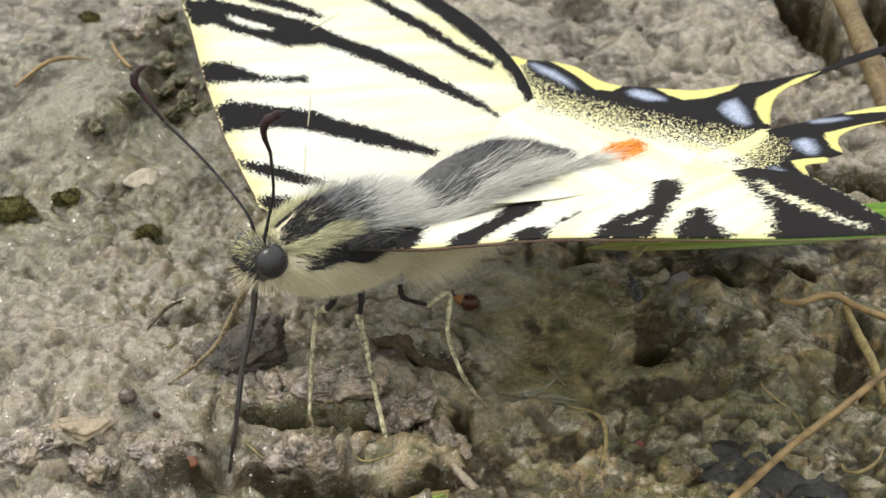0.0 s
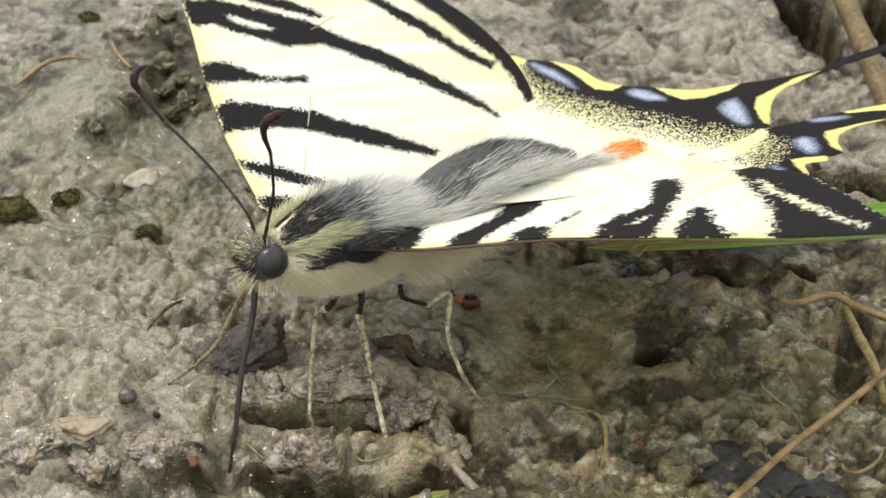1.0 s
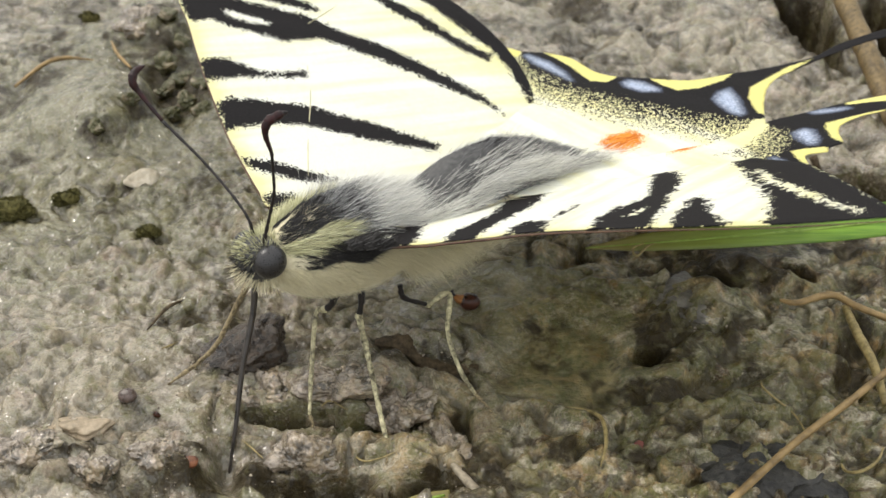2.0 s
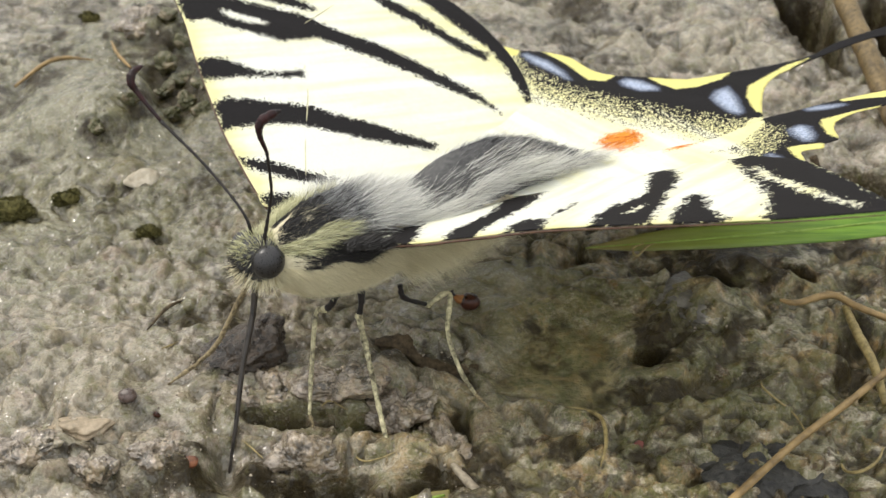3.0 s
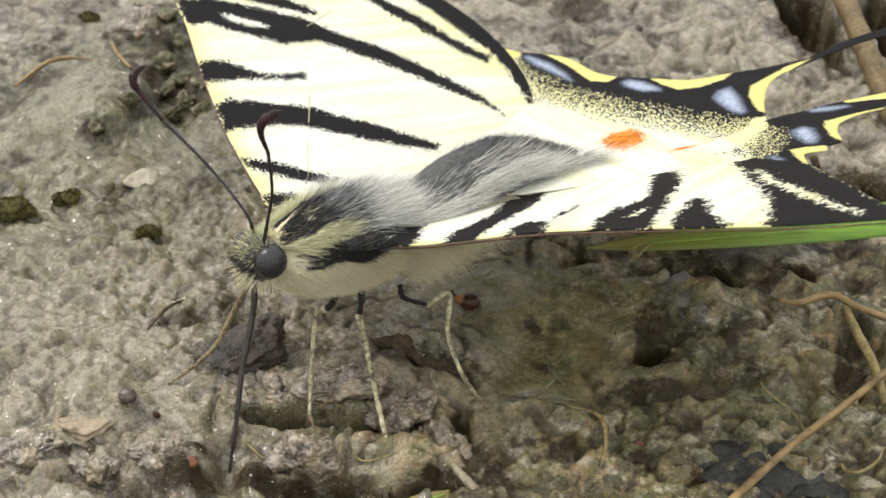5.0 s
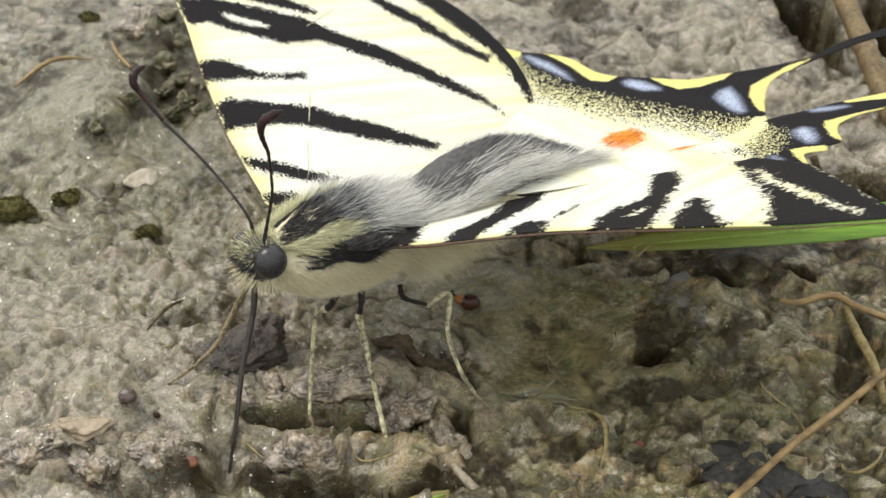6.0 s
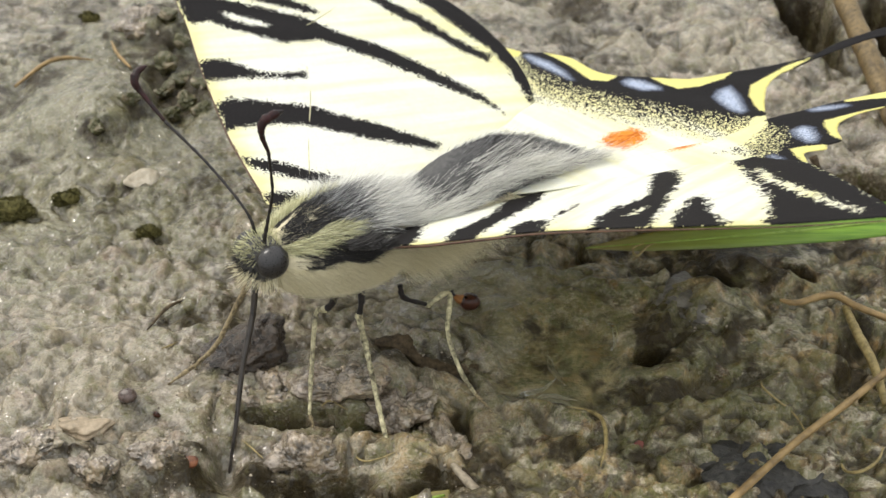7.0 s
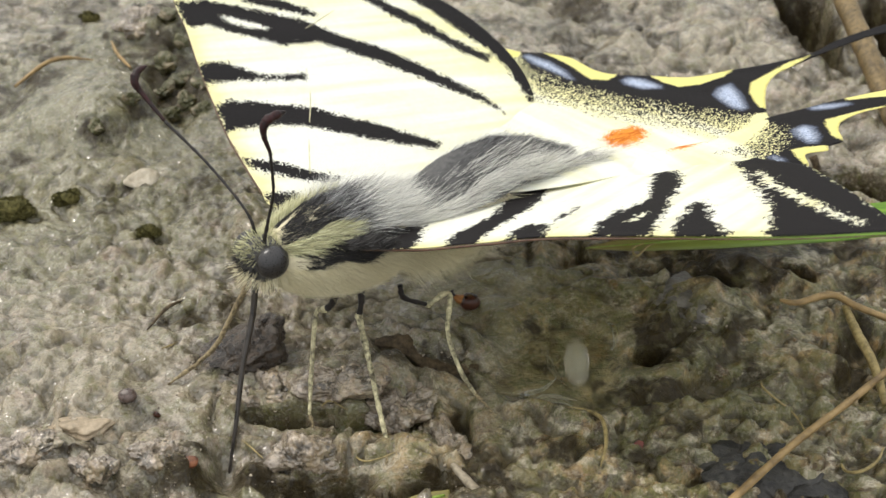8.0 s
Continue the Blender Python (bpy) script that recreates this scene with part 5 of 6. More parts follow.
for cx, cy, cz, r, s in ((-28.0, 49.2, 0.4, 1.0, 21), (-26.6, 46.8, 0.3, 0.8, 22), (-27.6, 43.4, 0.5, 1.1, 23), (-25.6, 41.0, 0.4, 1.0, 24), (-27.0, 38.6, 0.6, 0.9, 25),
                         (-24.6, 37.0, 0.3, 1.1, 26), (-23.2, 38.4, 0.2, 0.9, 27), (-25.8, 34.4, 0.3, 0.9, 28), (-28.4, 31.4, 0.0, 0.9, 29), (-30.6, 27.6, -0.1, 0.8, 30),
                         (-22.6, 34.0, 0.0, 0.8, 31)):
    clod("mossy_clod", cx, cy, cz, (r * 1.15, r, r * 0.7), s, "small dark mossy mud lump in a gap", s * 31, MOSSY_CLOD, 34)


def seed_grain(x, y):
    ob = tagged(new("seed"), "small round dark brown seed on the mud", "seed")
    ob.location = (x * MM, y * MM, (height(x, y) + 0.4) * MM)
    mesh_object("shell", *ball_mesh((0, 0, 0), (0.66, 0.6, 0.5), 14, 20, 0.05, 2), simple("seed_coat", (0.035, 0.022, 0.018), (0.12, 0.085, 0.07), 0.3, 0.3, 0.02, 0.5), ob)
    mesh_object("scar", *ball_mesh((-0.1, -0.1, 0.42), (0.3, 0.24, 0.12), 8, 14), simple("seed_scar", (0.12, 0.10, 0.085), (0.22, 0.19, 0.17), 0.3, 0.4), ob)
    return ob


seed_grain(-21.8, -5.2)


def bud(x, y):
    ob = tagged(new("bud"), "shiny red-brown plant bud with a black stalk tip", "bud")
    ob.matrix_world = pose(x * MM, y * MM, (height(x, y) + 0.85) * MM, 0, 0, -12) @ Matrix.Scale(0.85, 4)
    mesh_object("husk", *ball_mesh((0.35, 0, 0), (0.95, 0.8, 0.8), 14, 20, 0.08, 3), BUD, ob)
    mesh_object("neck", *tube_mesh([(0, 0, 0.1), (-0.7, 0, 0.2), (-1.1, 0, 0.5)], [0.6, 0.4, 0.16], 10, 5), simple("bud_neck", (0.18, 0.07, 0.02), (0.35, 0.16, 0.05), 0.4, 0.35), ob)
    mesh_object("stalk", *tube_mesh([(-1.0, 0, 0.45), (-1.3, 0, 0.8), (-1.2, 0, 1.1)], [0.16, 0.14, 0.1], 8, 4), CHITIN, ob)
    return ob


bud(1.75, 5.7)


def lay(points, lift=0.2):
    """Points on the mud: (x, y, height above it)."""
    return [(x, y, height(x, y) + h + lift) for x, y, h in points]


def stalk(name, points, radii, material, label, category, seed=0, knobs=0.08, lift=0.2, flat=1.0, free=False):
    v, f = tube_mesh(points if free else lay(points, lift), radii, 10, 8, knobs, seed, flat)
    return tagged(mesh_object(name, v, f, material), label, category)


stalk("straw", [(15.5, -17.8, 1.9), (17.7, -15.6, 2.0), (22.8, -10.6, 2.0), (27.5, -6.6, 2.0), (31.3, -3.2, 1.9), (36.5, 1.4, 1.6)], [0.27, 0.27, 0.27, 0.25, 0.22], STRAW, "long dry tan straw lying across the mud", "straw", 1, free=True)
stalk("stem", [(25.4, 5.1, 1.2), (26.7, 4.7, 1.3), (29.4, 5.6, 1.3), (31.1, 4.2, 1.3), (35.0, 1.8, 1.0)], [0.14, 0.27, 0.30, 0.28, 0.27], STRAW, "crooked dry brown stem on the mud", "stem", 2, free=True)
stalk("stem", [(30.3, 4.6, 0.9), (30.4, 1.6, 1.0), (30.8, -1.4, 0.8), (30.9, -4.9, 0.2)], [0.28, 0.36, 0.36, 0.25], ROOT, "yellow-green plant stem on the mud", "stem", 3, free=True)
stalk("stem", [(41.6, 68, 3.6), (41.5, 58, 3.0), (41.4, 48, 2.3), (41.4, 40, 1.6), (41.5, 31, 0.2)], [1.15, 1.15, 1.1, 1.05, 0.9], BARK_LIGHT, "thick dry brown reed stem over a dark gap", "stem", 4, 0.05, free=True)
stalk("twig", [(0.2, -10.0, 0.3), (1.2, -11.7, 0.5), (2.4, -13.6, 0.5), (3.8, -15.8, 0.3)], [0.1, 0.30, 0.36, 0.36], TWIG, "short dry grey-brown twig end", "twig", 5, free=True)
stalk("root", [(8.6, -5.6, 0.1), (9.8, -5.9, 0.2), (10.8, -7.2, 0.25), (10.9, -9.3, 0.2), (10.4, -11.0, 0.0)], [0.07, 0.14, 0.16, 0.14, 0.06], ROOT, "thin curved ochre rootlet over a mud lump", "root", 6, 0.1, 0.12)
stalk("root", [(26.2, -10.0, 0.1), (26.4, -11.4, 0.2), (27.2, -12.1, 0.3), (28.6, -10.9, 0.4), (29.3, -9.7, 0.2)], [0.06, 0.11, 0.12, 0.11, 0.06], ROOT, "thin pale curled rootlet", "root", 7, 0.1, 0.12)
stalk("root", [(22.8, -2.2, 0.1), (22.6, -4.0, 0.25), (24.4, -5.6, 0.2), (24.8, -7.2, 0.0)], [0.05, 0.09, 0.09, 0.05], ROOT, "thin pale rootlet on wet mud", "root", 17, 0.1, 0.12)
stalk("straw", [(-41.0, 37.6, 0.3), (-38.7, 41.0, 0.6), (-37.0, 42.4, 0.6), (-34.8, 43.4, 0.2)], [0.16, 0.26, 0.2, 0.05], STRAW, "short frayed tan straw bit", "straw", 8, 0.15)
stalk("straw", [(-33.4, 46.0, 0.1), (-32.4, 44.0, 0.4), (-30.8, 42.0, 0.2)], [0.10, 0.18, 0.14], STRAW, "thin bent straw fibre", "straw", 9, 0.1)
stalk("straw", [(17.9, 11.6, 1.9), (16.3, 11.2, 1.7), (15.2, 10.0, 1.6), (14.9, 10.5, 1.9), (15.8, 11.0, 2.1)], [0.06, 0.09, 0.10, 0.09, 0.05], ROOT, "fine looped straw fibre caught on a grass blade", "straw", 11, 0.05, free=True)
stalk("straw", [(-22.0, 2.7, 0.05), (-21.3, 4.3, 0.35), (-20.7, 5.2, 0.5), (-20.0, 6.6, 0.2)], [0.06, 0.13, 0.16, 0.08], BARK, "short brown fibre standing in the mud", "straw", 12, 0.1, 0.05)
stalk("bark_strip", [(-5.0, 1.7, 0.3), (-2.6, 1.3, 0.5), (-0.4, 0.2, 0.4), (2.6, -0.2, 0.2)], [0.3, 1.2, 1.1, 0.5], BARK, "dark rotten bark strip in the wet crust", "bark", 13, 0.22, -0.15, 0.3)
stalk("stem", [(33.0, 26.5, 0.6), (35.3, 23.6, 0.9), (38.5, 21.6, 0.8), (43, 20, 0.4)], [0.35, 0.4, 0.4, 0.35], BARK, "dark brown stem in a shaded gap", "stem", 14, 0.1)


for points in ([(-13.6, -8.2, 0.1), (-12.8, -9.2, 0.3), (-12.0, -10.1, 0.1)], [(-7.0, -8.3, 0.1), (-5.6, -9.8, 0.3), (-4.4, -10.1, 0.2), (-3.2, -9.8, 0.05)],
               [(-9.8, -5.2, 0.1), (-8.2, -4.9, 0.35), (-6.6, -5.6, 0.1)], [(-20.4, 0.2, 0.0), (-19.9, 0.8, 0.2), (-19.6, 1.6, 0.1)]):
    stalk("fibre", points, [0.03, 0.065, 0.06, 0.03], ROOT, "hair-thin pale root fibre on wet mud", "fibre", 31, 0.1, 0.05)


def grass_blade(name, points, widths, label, dry_to):
    """A folded green blade, keeled along its middle."""
    line = spline(points, 10)
    w = np.interp(np.linspace(0, 1, len(line)), np.linspace(0, 1, len(widths)), widths)
    verts, faces, dry = [], [], []
    for i, p in enumerate(line):
        d = line[min(i + 1, len(line) - 1)] - line[max(i - 1, 0)]
        s = np.cross(d / np.linalg.norm(d), (0, -0.45, 0.9))
        s /= np.linalg.norm(s)
        for t in (-1, -0.5, 0, 0.5, 1):
            verts.append(p + s * t * w[i] + np.array((0, 0, -0.22 * w[i] * (1 - abs(t)))))
            dry.append(max(0.0, 1 - i / len(line) / dry_to))
    for i in range(len(line) - 1):
        for k in range(4):
            a = i * 5 + k
            faces.append((a, a + 1, a + 6, a + 5))
    ob = mesh_object(name, verts, faces, BLADE)
    ob.data.attributes.new("dry", "FLOAT", "POINT").data.foreach_set("value", np.array(dry, np.float32))
    m = ob.modifiers.new("thickness", "SOLIDIFY")
    m.thickness = 0.12 * MM
    keel = [p + np.array((0, 0, -0.22 * r)) for p, r in zip(line, w)][::6]
    mesh_object("midrib", *tube_mesh(keel, [0.03, 0.08, 0.10, 0.10], 8, 4), MIDRIB, ob, label="pale green midrib")
    return tagged(ob, label, "grass")


grass_blade("grass_blade", [(11.3, 11.5, 1.2), (16, 11.4, 1.9), (22, 11.5, 2.5), (30, 12.2, 2.9), (38, 13.3, 3.0), (52, 15.6, 1.5)],
            [0.06, 0.75, 1.1, 1.4, 1.5, 1.45], "bright green grass blade with a withered tip", 0.8)
grass_blade("grass_blade", [(-3.4, -14.6, 0.1), (-1.4, -13.7, 0.3), (0.5, -13.0, 0.1)], [0.42, 0.4, 0.28], "cut end of a withered yellow-green grass blade", 9.0)


def moss_tuft(x, y, r, seed):
    """A cushion of many short leaflets."""
    rng = np.random.default_rng(seed)
    ob = tagged(new("moss_tuft"), "small dark olive moss cushion on mud", "moss", group="moss cushions")
    ob.location = (x * MM, y * MM, (height(x, y) + 0.25 * r) * MM)
    lobes = [(0, 0, 0.72)] + [(rng.uniform(-0.7, 0.7), rng.uniform(-0.6, 0.6), rng.uniform(0.28, 0.5)) for _ in range(7)]
    mesh_object("cushion", *joined([ball_mesh((r * a, r * b, 0), (r * q, r * q * 0.9, r * q * 0.5), 10, 16, 0.35, seed + k) for k, (a, b, q) in enumerate(lobes)]), MOSS, ob)
    roots, ways, lengths = [], [], []
    for k in range(2600):
        n = rng.normal(0, 1, 3)
        n[2] = abs(n[2])
        n /= np.linalg.norm(n)
        a, b, q = lobes[k % len(lobes)]
        roots.append(n * np.array((r * q, r * q * 0.9, r * q * 0.5)) + (r * a, r * b, 0))
        ways.append(n + (0, 0, 0.2) + rng.normal(0, 0.35, 3))
        lengths.append(r * rng.uniform(0.05, 0.16))
    strands("leaf_coat", roots, ways, lengths, 0.09, MOSS, ob, seed=seed)
    return ob


moss_tuft(-36.2, 18.2, 2.0, 1)
moss_tuft(-31.6, 19.0, 1.3, 2)
moss_tuft(-24.0, 14.4, 1.1, 3)
moss_tuft(-37.6, 53.5, 1.1, 4)


def scatter_grit():
    """Sand and crumbs lying all over the mud."""
    rng = np.random.default_rng(7)
    shapes = [ball_mesh((0, 0, 0), (1, 0.8, 0.65), 5, 7, 0.55, s) for s in range(8)]
    n = 3000
    x, y = rng.uniform(-48, 48, n), rng.uniform(-15, 58, n)
    near = rng.random(n) < 0.35
    x, y = np.where(near, rng.uniform(-30, 2, n), x), np.where(near, rng.uniform(-14, 2, n), y)
    z = relief(x, y)
    verts, faces = [], []
    for i in range(n):
        if (x[i] - 8.4) ** 2 + (y[i] - 0.6) ** 2 < 30:
            continue
        v, f = shapes[i % 8]
        s = 0.05 + 0.11 * rng.random() ** 5
        a = rng.uniform(0, 6.28)
        o = len(verts)
        for p in v:
            verts.append((x[i] + s * (p[0] * math.cos(a) - p[1] * math.sin(a)), y[i] + s * (p[0] * math.sin(a) + p[1] * math.cos(a)), z[i] + s * 0.7 * p[2]))
        faces.extend(tuple(k + o for k in q) for q in f)
    n2 = Nodes("sand_grains")
    col = n2.mix(n2.island(), (0.09, 0.068, 0.045), (0.33, 0.28, 0.21))
    mat = n2.set(Base_Color=col, Roughness=0.4, Specular_IOR_Level=0.5)
    return tagged(mesh_object("grit", verts, faces, mat), "scattered sand grains and mud crumbs", "grit", kind="stuff")


scatter_grit()


# ---- crawling insect, water drops ----
def small_beetle():
    ob = tagged(new("beetle"), "tiny shiny black beetle crawling over wet mud", "insect")
    mesh_object("abdomen", *ball_mesh((0, -0.7, 0.4), (0.45, 0.9, 0.42), 12, 18, 0.04, 1), EYE, ob)
    mesh_object("thorax", *ball_mesh((0, 0.4, 0.42), (0.36, 0.42, 0.36), 10, 14), EYE, ob)
    mesh_object("head", *ball_mesh((0, 0.95, 0.4), (0.27, 0.3, 0.26), 10, 14), EYE, ob)
    for sx in (-1, 1):
        for k, yy in enumerate((0.5, 0.2, -0.2)):
            mesh_object("leg", *tube_mesh([(sx * 0.25, yy, 0.35), (sx * 0.7, yy + 0.25 - 0.25 * k, 0.45), (sx * 0.95, yy + 0.4 - 0.4 * k, 0.0)], [0.06, 0.05, 0.03], 5, 3), EYE, ob)
    return ob


beetle = small_beetle()


FALL = Vector((0.026, -0.824, -0.567)).to_track_quat("Z", "X").to_matrix().to_4x4()


def water_drop(width, half_length):
    """A drop, or a short jet, drawn out along its fall."""
    ob = mesh_object("water_drop", *ball_mesh((0, 0, 0), (width, width, half_length), 20, 24, 0.05, 1), DROP)
    return tagged(ob, "clear water drop ejected by the butterfly", "water drop", group="ejected drops")


def ripple(points, radius, seed):
    """A standing crest on the film of water, where it thins over a lump of mud."""
    line = [(x, y, max(POOL_LEVEL, height(x, y) + 0.02) + 0.04) for x, y in points]
    ob = mesh_object("ripple", *tube_mesh(line, [0.05, radius, radius * 0.8, 0.05], 12, 8, 0.0, seed, 0.18), CREST)
    return tagged(ob, "thin glinting crest on the shallow water film", "ripple", group="ripples")


ripples = [ripple([(7.8, 1.8), (7.9, 0.3), (8.3, -0.9), (8.8, -1.9)], 0.30, 1), ripple([(5.4, -4.0), (5.9, -2.8), (7.2, -2.3), (8.2, -1.2)], 0.34, 2),
           ripple([(6.8, -3.9), (7.6, -3.4), (8.7, -3.6), (9.2, -4.2)], 0.36, 3), ripple([(6.3, -3.6), (7.3, -3.0), (8.3, -3.1), (9.6, -3.5)], 0.26, 4),
           ripple([(12.4, 4.4), (12.9, 3.6), (12.9, 2.4), (12.5, 1.8)], 0.26, 5)]


# ---- all that moves ----
def shifted(dx, dy, dz, axis=(0, 0, 1), degrees=0.0, about=(0, 0, 0)):
    """A small displacement in the butterfly's space, in millimetres and degrees, about a point."""
    p = Vector(about) * MM
    return Matrix.Translation(Vector((dx, dy, dz)) * MM) @ Matrix.Translation(p) @ Matrix.Rotation(radians(degrees), 4, axis) @ Matrix.Translation(-p)


# rows: seconds, turn about the hinge as a rotation vector in degrees, shift in millimetres
LEFT_FOREWING = [(0.0, (1.56, 0.82, -0.02), (0.04, -0.14, -0.13)), (0.5, (1.59, 0.76, 0.08), (-0.04, -0.20, -0.07)),
                 (1.2, (1.43, 0.67, 0.01), (0.03, -0.15, -0.13)), (1.5, (0.93, 0.19, -0.56), (0.02, -0.09, -0.08)),
                 (3.0, (0.03, -0.17, 0.26), (-0.09, 0.03, 0.01)), (3.5, (0.00, 0.00, 0.00), (0.00, 0.00, 0.00)),
                 (4.0, (0.50, -0.32, 0.04), (0.00, 0.00, -0.03)), (4.5, (0.62, -0.33, -0.06), (-0.01, -0.05, -0.06)),
                 (6.0, (0.58, -0.28, -0.15), (0.08, 0.06, -0.07)), (7.0, (0.46, -0.35, -0.15), (0.07, 0.05, -0.06)),
                 (7.3, (1.70, -0.71, -0.11), (0.05, -0.04, -0.12)), (8.0, (1.85, -0.97, -0.10), (0.04, -0.05, -0.15))]
RIGHT_FOREWING = [(0.0, (-0.53, 0.53, -1.62), (-0.31, 0.12, -0.23)), (0.5, (-0.50, 0.51, -1.51), (-0.29, 0.09, -0.21)),
               (1.2, (-0.43, 0.49, -1.51), (-0.30, 0.08, -0.24)), (1.5, (0.03, 0.19, -0.57), (0.08, -0.08, -0.05)),
               (3.0, (0.27, -0.15, 0.09), (-0.09, 0.07, -0.04)), (3.5, (0, 0, 0), (0, 0, 0)), (4.0, (-0.33, -0.18, 0.19), (-0.01, -0.10, 0.05)),
               (4.5, (-0.63, -0.12, 0.22), (-0.03, -0.21, 0.06)), (6.0, (-0.93, -0.02, 0.20), (-0.01, -0.24, 0.17)),
               (7.0, (-0.72, -0.05, 0.30), (0.05, -0.26, 0.16)), (7.3, (-1.55, -0.22, 0.34), (0.04, -0.39, 0.16)),
               (8.0, (-1.70, -0.28, 0.49), (0.04, -0.43, 0.26))]
RIGHT_HINDWING = [(0.0, (-0.45, 0.82, -1.38), (-0.93, -0.79, 0.22)), (0.5, (-0.42, 0.78, -1.28), (-0.86, -0.75, 0.20)),
                  (1.2, (-0.39, 0.75, -1.29), (-0.87, -0.75, 0.17)), (1.5, (0.00, 0.24, -0.52), (-0.07, -0.29, 0.05)),
                  (3.0, (0.14, -0.21, 0.07), (-0.08, 0.09, -0.06)), (3.5, (0.00, 0.00, 0.00), (0.00, 0.00, 0.00)),
                  (4.0, (-0.23, -0.15, 0.19), (0.02, -0.06, 0.03)), (4.5, (-0.42, -0.05, 0.23), (0.00, -0.16, 0.05)),
                  (6.0, (-0.57, 0.12, 0.22), (0.01, -0.22, 0.18)), (7.0, (-0.42, 0.04, 0.30), (0.13, -0.14, 0.12)),
                  (7.3, (-1.01, -0.01, 0.38), (0.06, -0.36, 0.17)), (8.0, (-1.09, -0.06, 0.52), (0.10, -0.35, 0.25))]
LEFT_HINDWING = [(0.0, (1.35, 0.64, -0.02), (0.15, -0.06, -0.31)), (0.5, (1.37, 0.56, 0.08), (0.08, -0.11, -0.26)),
                 (1.2, (1.23, 0.49, 0.02), (0.14, -0.08, -0.29)), (1.5, (0.77, 0.12, -0.51), (-0.05, -0.16, -0.11)),
                 (3.0, (0.01, -0.19, 0.26), (-0.06, 0.05, -0.02)), (3.5, (0.00, 0.00, 0.00), (0.00, 0.00, 0.00)),
                 (4.0, (0.37, -0.39, 0.06), (-0.01, -0.02, -0.09)), (4.5, (0.46, -0.42, -0.02), (-0.04, -0.10, -0.12)),
                 (6.0, (0.44, -0.35, -0.11), (0.04, 0.00, -0.11)), (7.0, (0.34, -0.41, -0.12), (0.01, -0.01, -0.09)),
                 (7.3, (1.29, -0.94, -0.03), (0.01, -0.13, -0.29)), (8.0, (1.38, -1.23, 0.00), (-0.02, -0.16, -0.32))]
# rows: seconds, sideways sway of the head and of the thorax in millimetres
SWAY = [(0.0, 0.06), (1.2, 0.06), (1.5, 0.2), (1.8, 0.05), (2.8, -0.15), (3.0, -0.16), (3.5, 0.0), (6.0, 0.0), (6.5, 0.1), (8.0, 0.1)]
# rows: seconds, swing of the left feeler in degrees
FEELER = [(0.0, 0.9), (1.2, 0.9), (1.5, 2.2), (2.8, -0.6), (3.0, -0.8), (3.5, 0.0), (4.0, -0.3), (6.0, -0.1), (7.0, 0.0), (7.5, 0.6), (8.0, 0.8)]


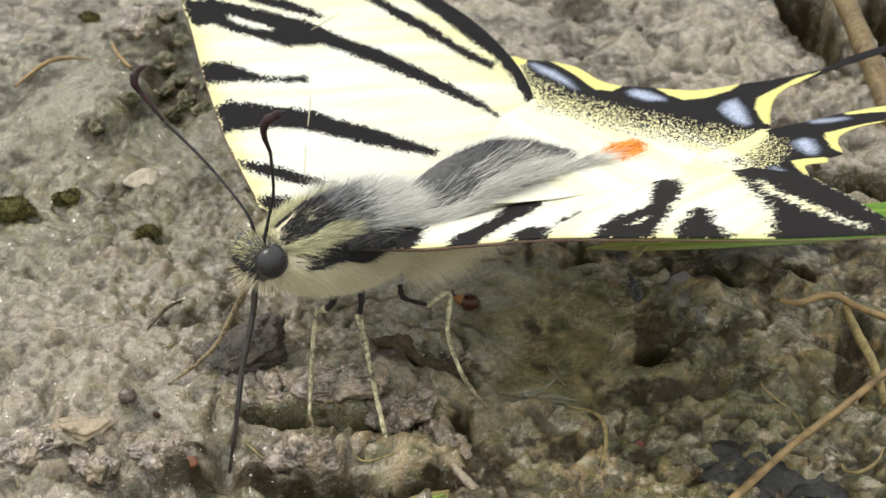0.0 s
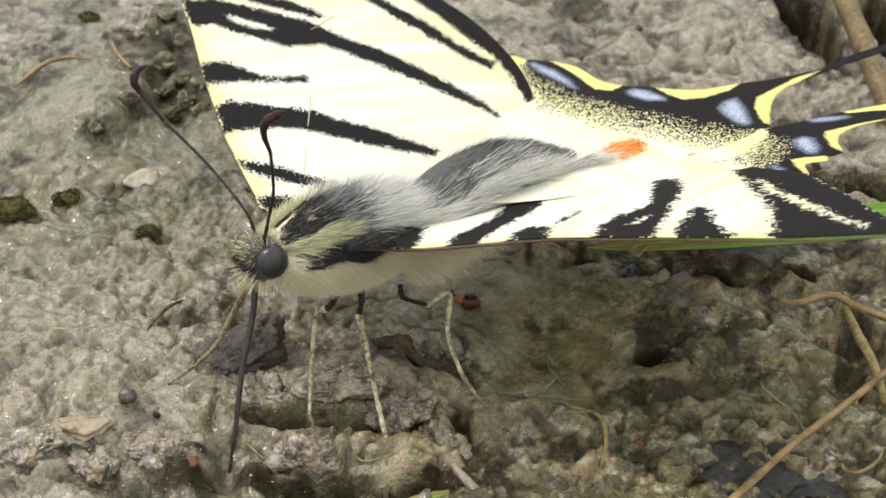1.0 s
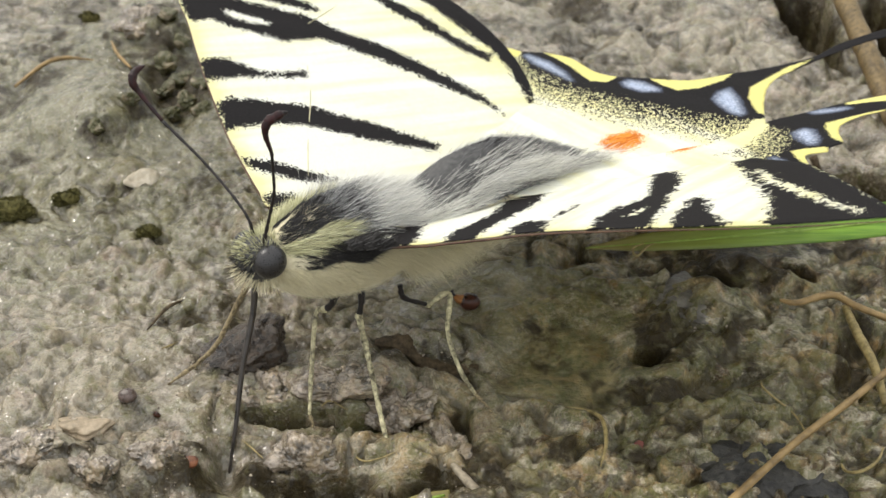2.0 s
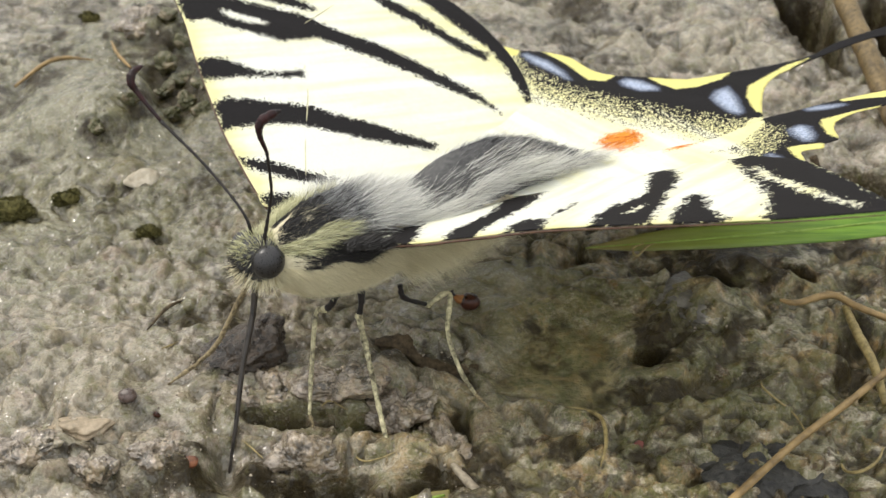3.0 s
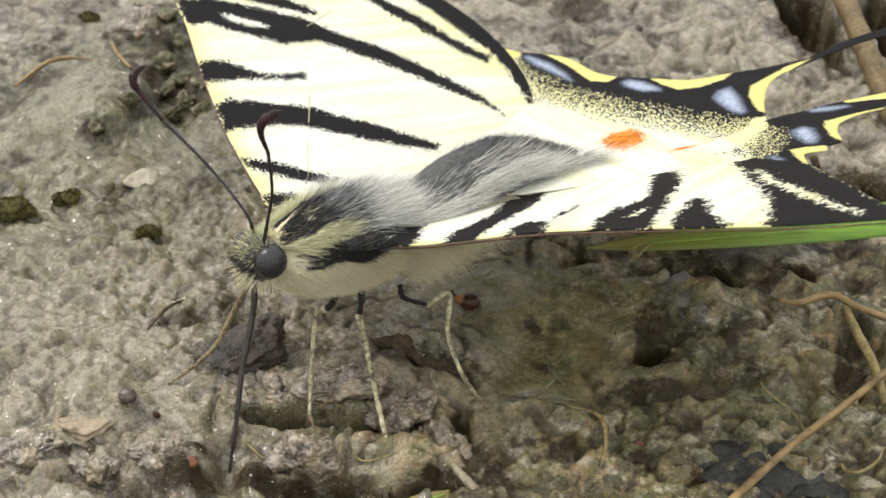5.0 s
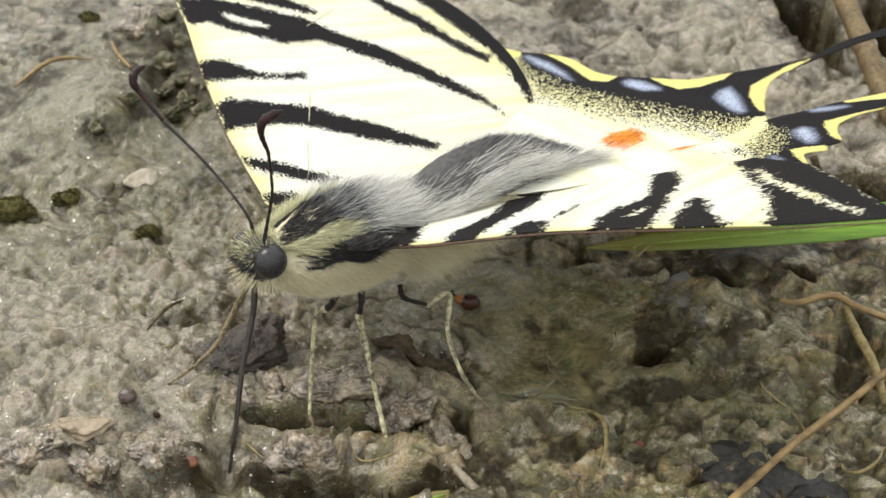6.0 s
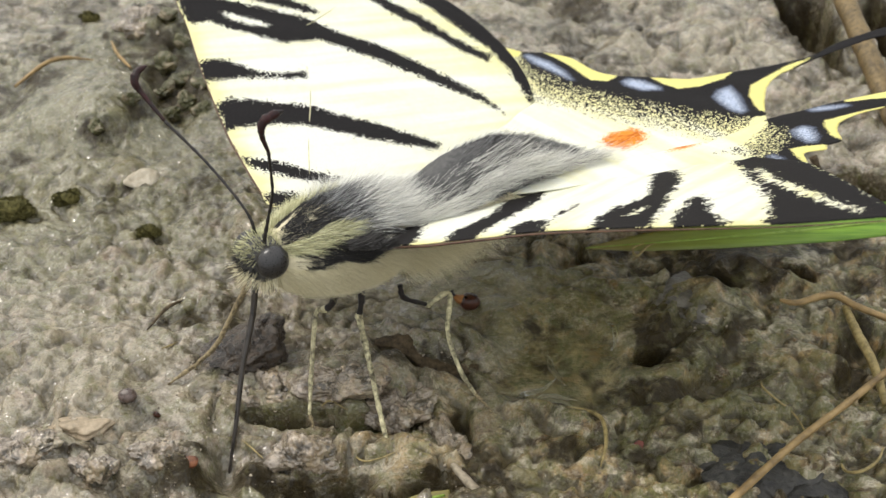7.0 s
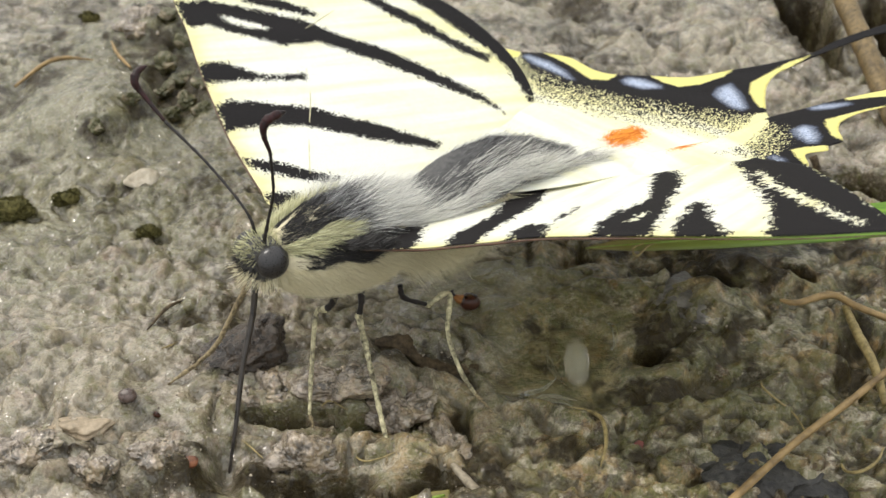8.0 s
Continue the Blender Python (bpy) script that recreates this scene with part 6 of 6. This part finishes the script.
def motions():
    for part, hinge, rows in ((left_forewing, (1.5, -3, 0), LEFT_FOREWING), (left_hindwing, (1.5, -3, 0), LEFT_HINDWING),
                              (right_forewing, (1.5, 3, 0), RIGHT_FOREWING), (right_hindwing, (1.5, 3, 0), RIGHT_HINDWING)):
        base = part.matrix_basis.copy()
        walk(part, [(t, shifted(*move, Vector(turn) if Vector(turn).length else Vector((0, 0, 1)), Vector(turn).length, hinge) @ base) for t, turn, move in rows])
    sway = [(t, shifted(0.82 * s, -0.57 * s, 0)) for t, s in SWAY]
    walk(head, sway)
    walk(antenna_right, sway)
    walk(thorax, [(t, shifted(0.5 * s, -0.35 * s, 0)) for t, s in SWAY[:-1]] + [(8.0, shifted(0.05, -0.03, 0))])
    walk(abdomen, [(0.0, shifted(0.1, 0, -0.2)), (1.2, shifted(0.1, 0, -0.17)), (1.5, shifted(0.2, -0.1, 0)), (3.0, shifted(-0.1, 0.05, 0.05)),
                   (3.5, shifted(0, 0, 0)), (4.5, shifted(-0.03, 0, 0.05)), (6.0, shifted(0, 0, 0.17)), (7.5, shifted(0.05, 0, 0.2)), (8.0, shifted(0, 0, 0.12))])
    walk(antenna_left, [(t, shifted(0, 0, 0, (0.57, 0.82, 0), s, (-5.1, -0.8, 0.2))) for t, s in FEELER])
    # the water level in the hollow sinks as the mud drinks
    walk(pool, [(t, pose(0, 0, (POOL_LEVEL + z) * MM)) for t, z in ((0.0, -0.18), (1.3, -0.2), (1.6, 0.0), (3.5, -0.02), (3.9, -0.15), (7.0, -0.2), (7.3, 0.0), (8.0, -0.05))])
    # crests stand on the water as its level falls, and drown when it is full
    for crest in ripples:
        walk(crest, [(t, pose(0, 0, z * MM)) for t, z in ((0.0, 0.0), (1.35, 0.0), (1.5, -0.8), (3.65, -0.8), (3.8, 0.0), (7.1, 0.0), (7.25, -0.8), (7.8, -0.8), (7.92, 0.0), (8.0, 0.0))])
    # the beetle climbs and goes under the grass blade
    trail = [(0.0, 14.7, 7.0, 8), (0.3, 14.6, 8.1, 3), (0.5, 14.6, 9.0, 0), (0.8, 14.5, 10.3, 4), (1.0, 15.2, 11.4, -25), (1.2, 15.8, 12.7, -30), (1.6, 17.0, 14.5, -35), (8.0, 20.0, 19.0, -35)]
    walk(beetle, [(t, pose(x * MM, y * MM, (height(x, y) + 0.1) * MM, 0, 0, turn)) for t, x, y, turn in trail])
    # jets and drops leave the abdomen's tip and fall into the hollow
    wait, drained = (4.5, 12.0, 5.0), (9.2, -6.0, -6.5)
    for width, half_length, fall in ((0.36, 3.2, [(3.53, (9.3, 9.5, 5.5)), (3.6, (9.09, 3.58, 1.36)), (3.65, (8.8, -0.8, -1.6)), (3.7, drained)]),
                                     (0.52, 1.3, [(3.62, (9.0, 11.5, 6.8)), (3.7, (8.95, 7.6, 4.1)), (3.8, (9.45, 5.4, 2.6)), (3.87, (9.3, -1.0, -1.8)), (3.92, drained)]),
                                     (0.30, 3.7, [(7.73, (9.0, 7.0, 3.8)), (7.8, (8.7, 0.5, -0.6)), (7.85, (8.7, -3.0, -3.0)), (7.9, drained)]),
                                     (0.92, 1.6, [(7.86, (9.2, 11.5, 6.8)), (7.93, (9.4, 5.5, 3.6)), (8.0, (9.6, -1.2, 0.6))])):
        rows = [(0.0, wait), (fall[0][0] - 0.1, wait)] + fall + ([(8.0, drained)] if fall[-1][0] < 8.0 else [])
        walk(water_drop(width, half_length), [(t, Matrix.Translation(Vector(p) * MM) @ FALL) for t, p in rows])


motions()
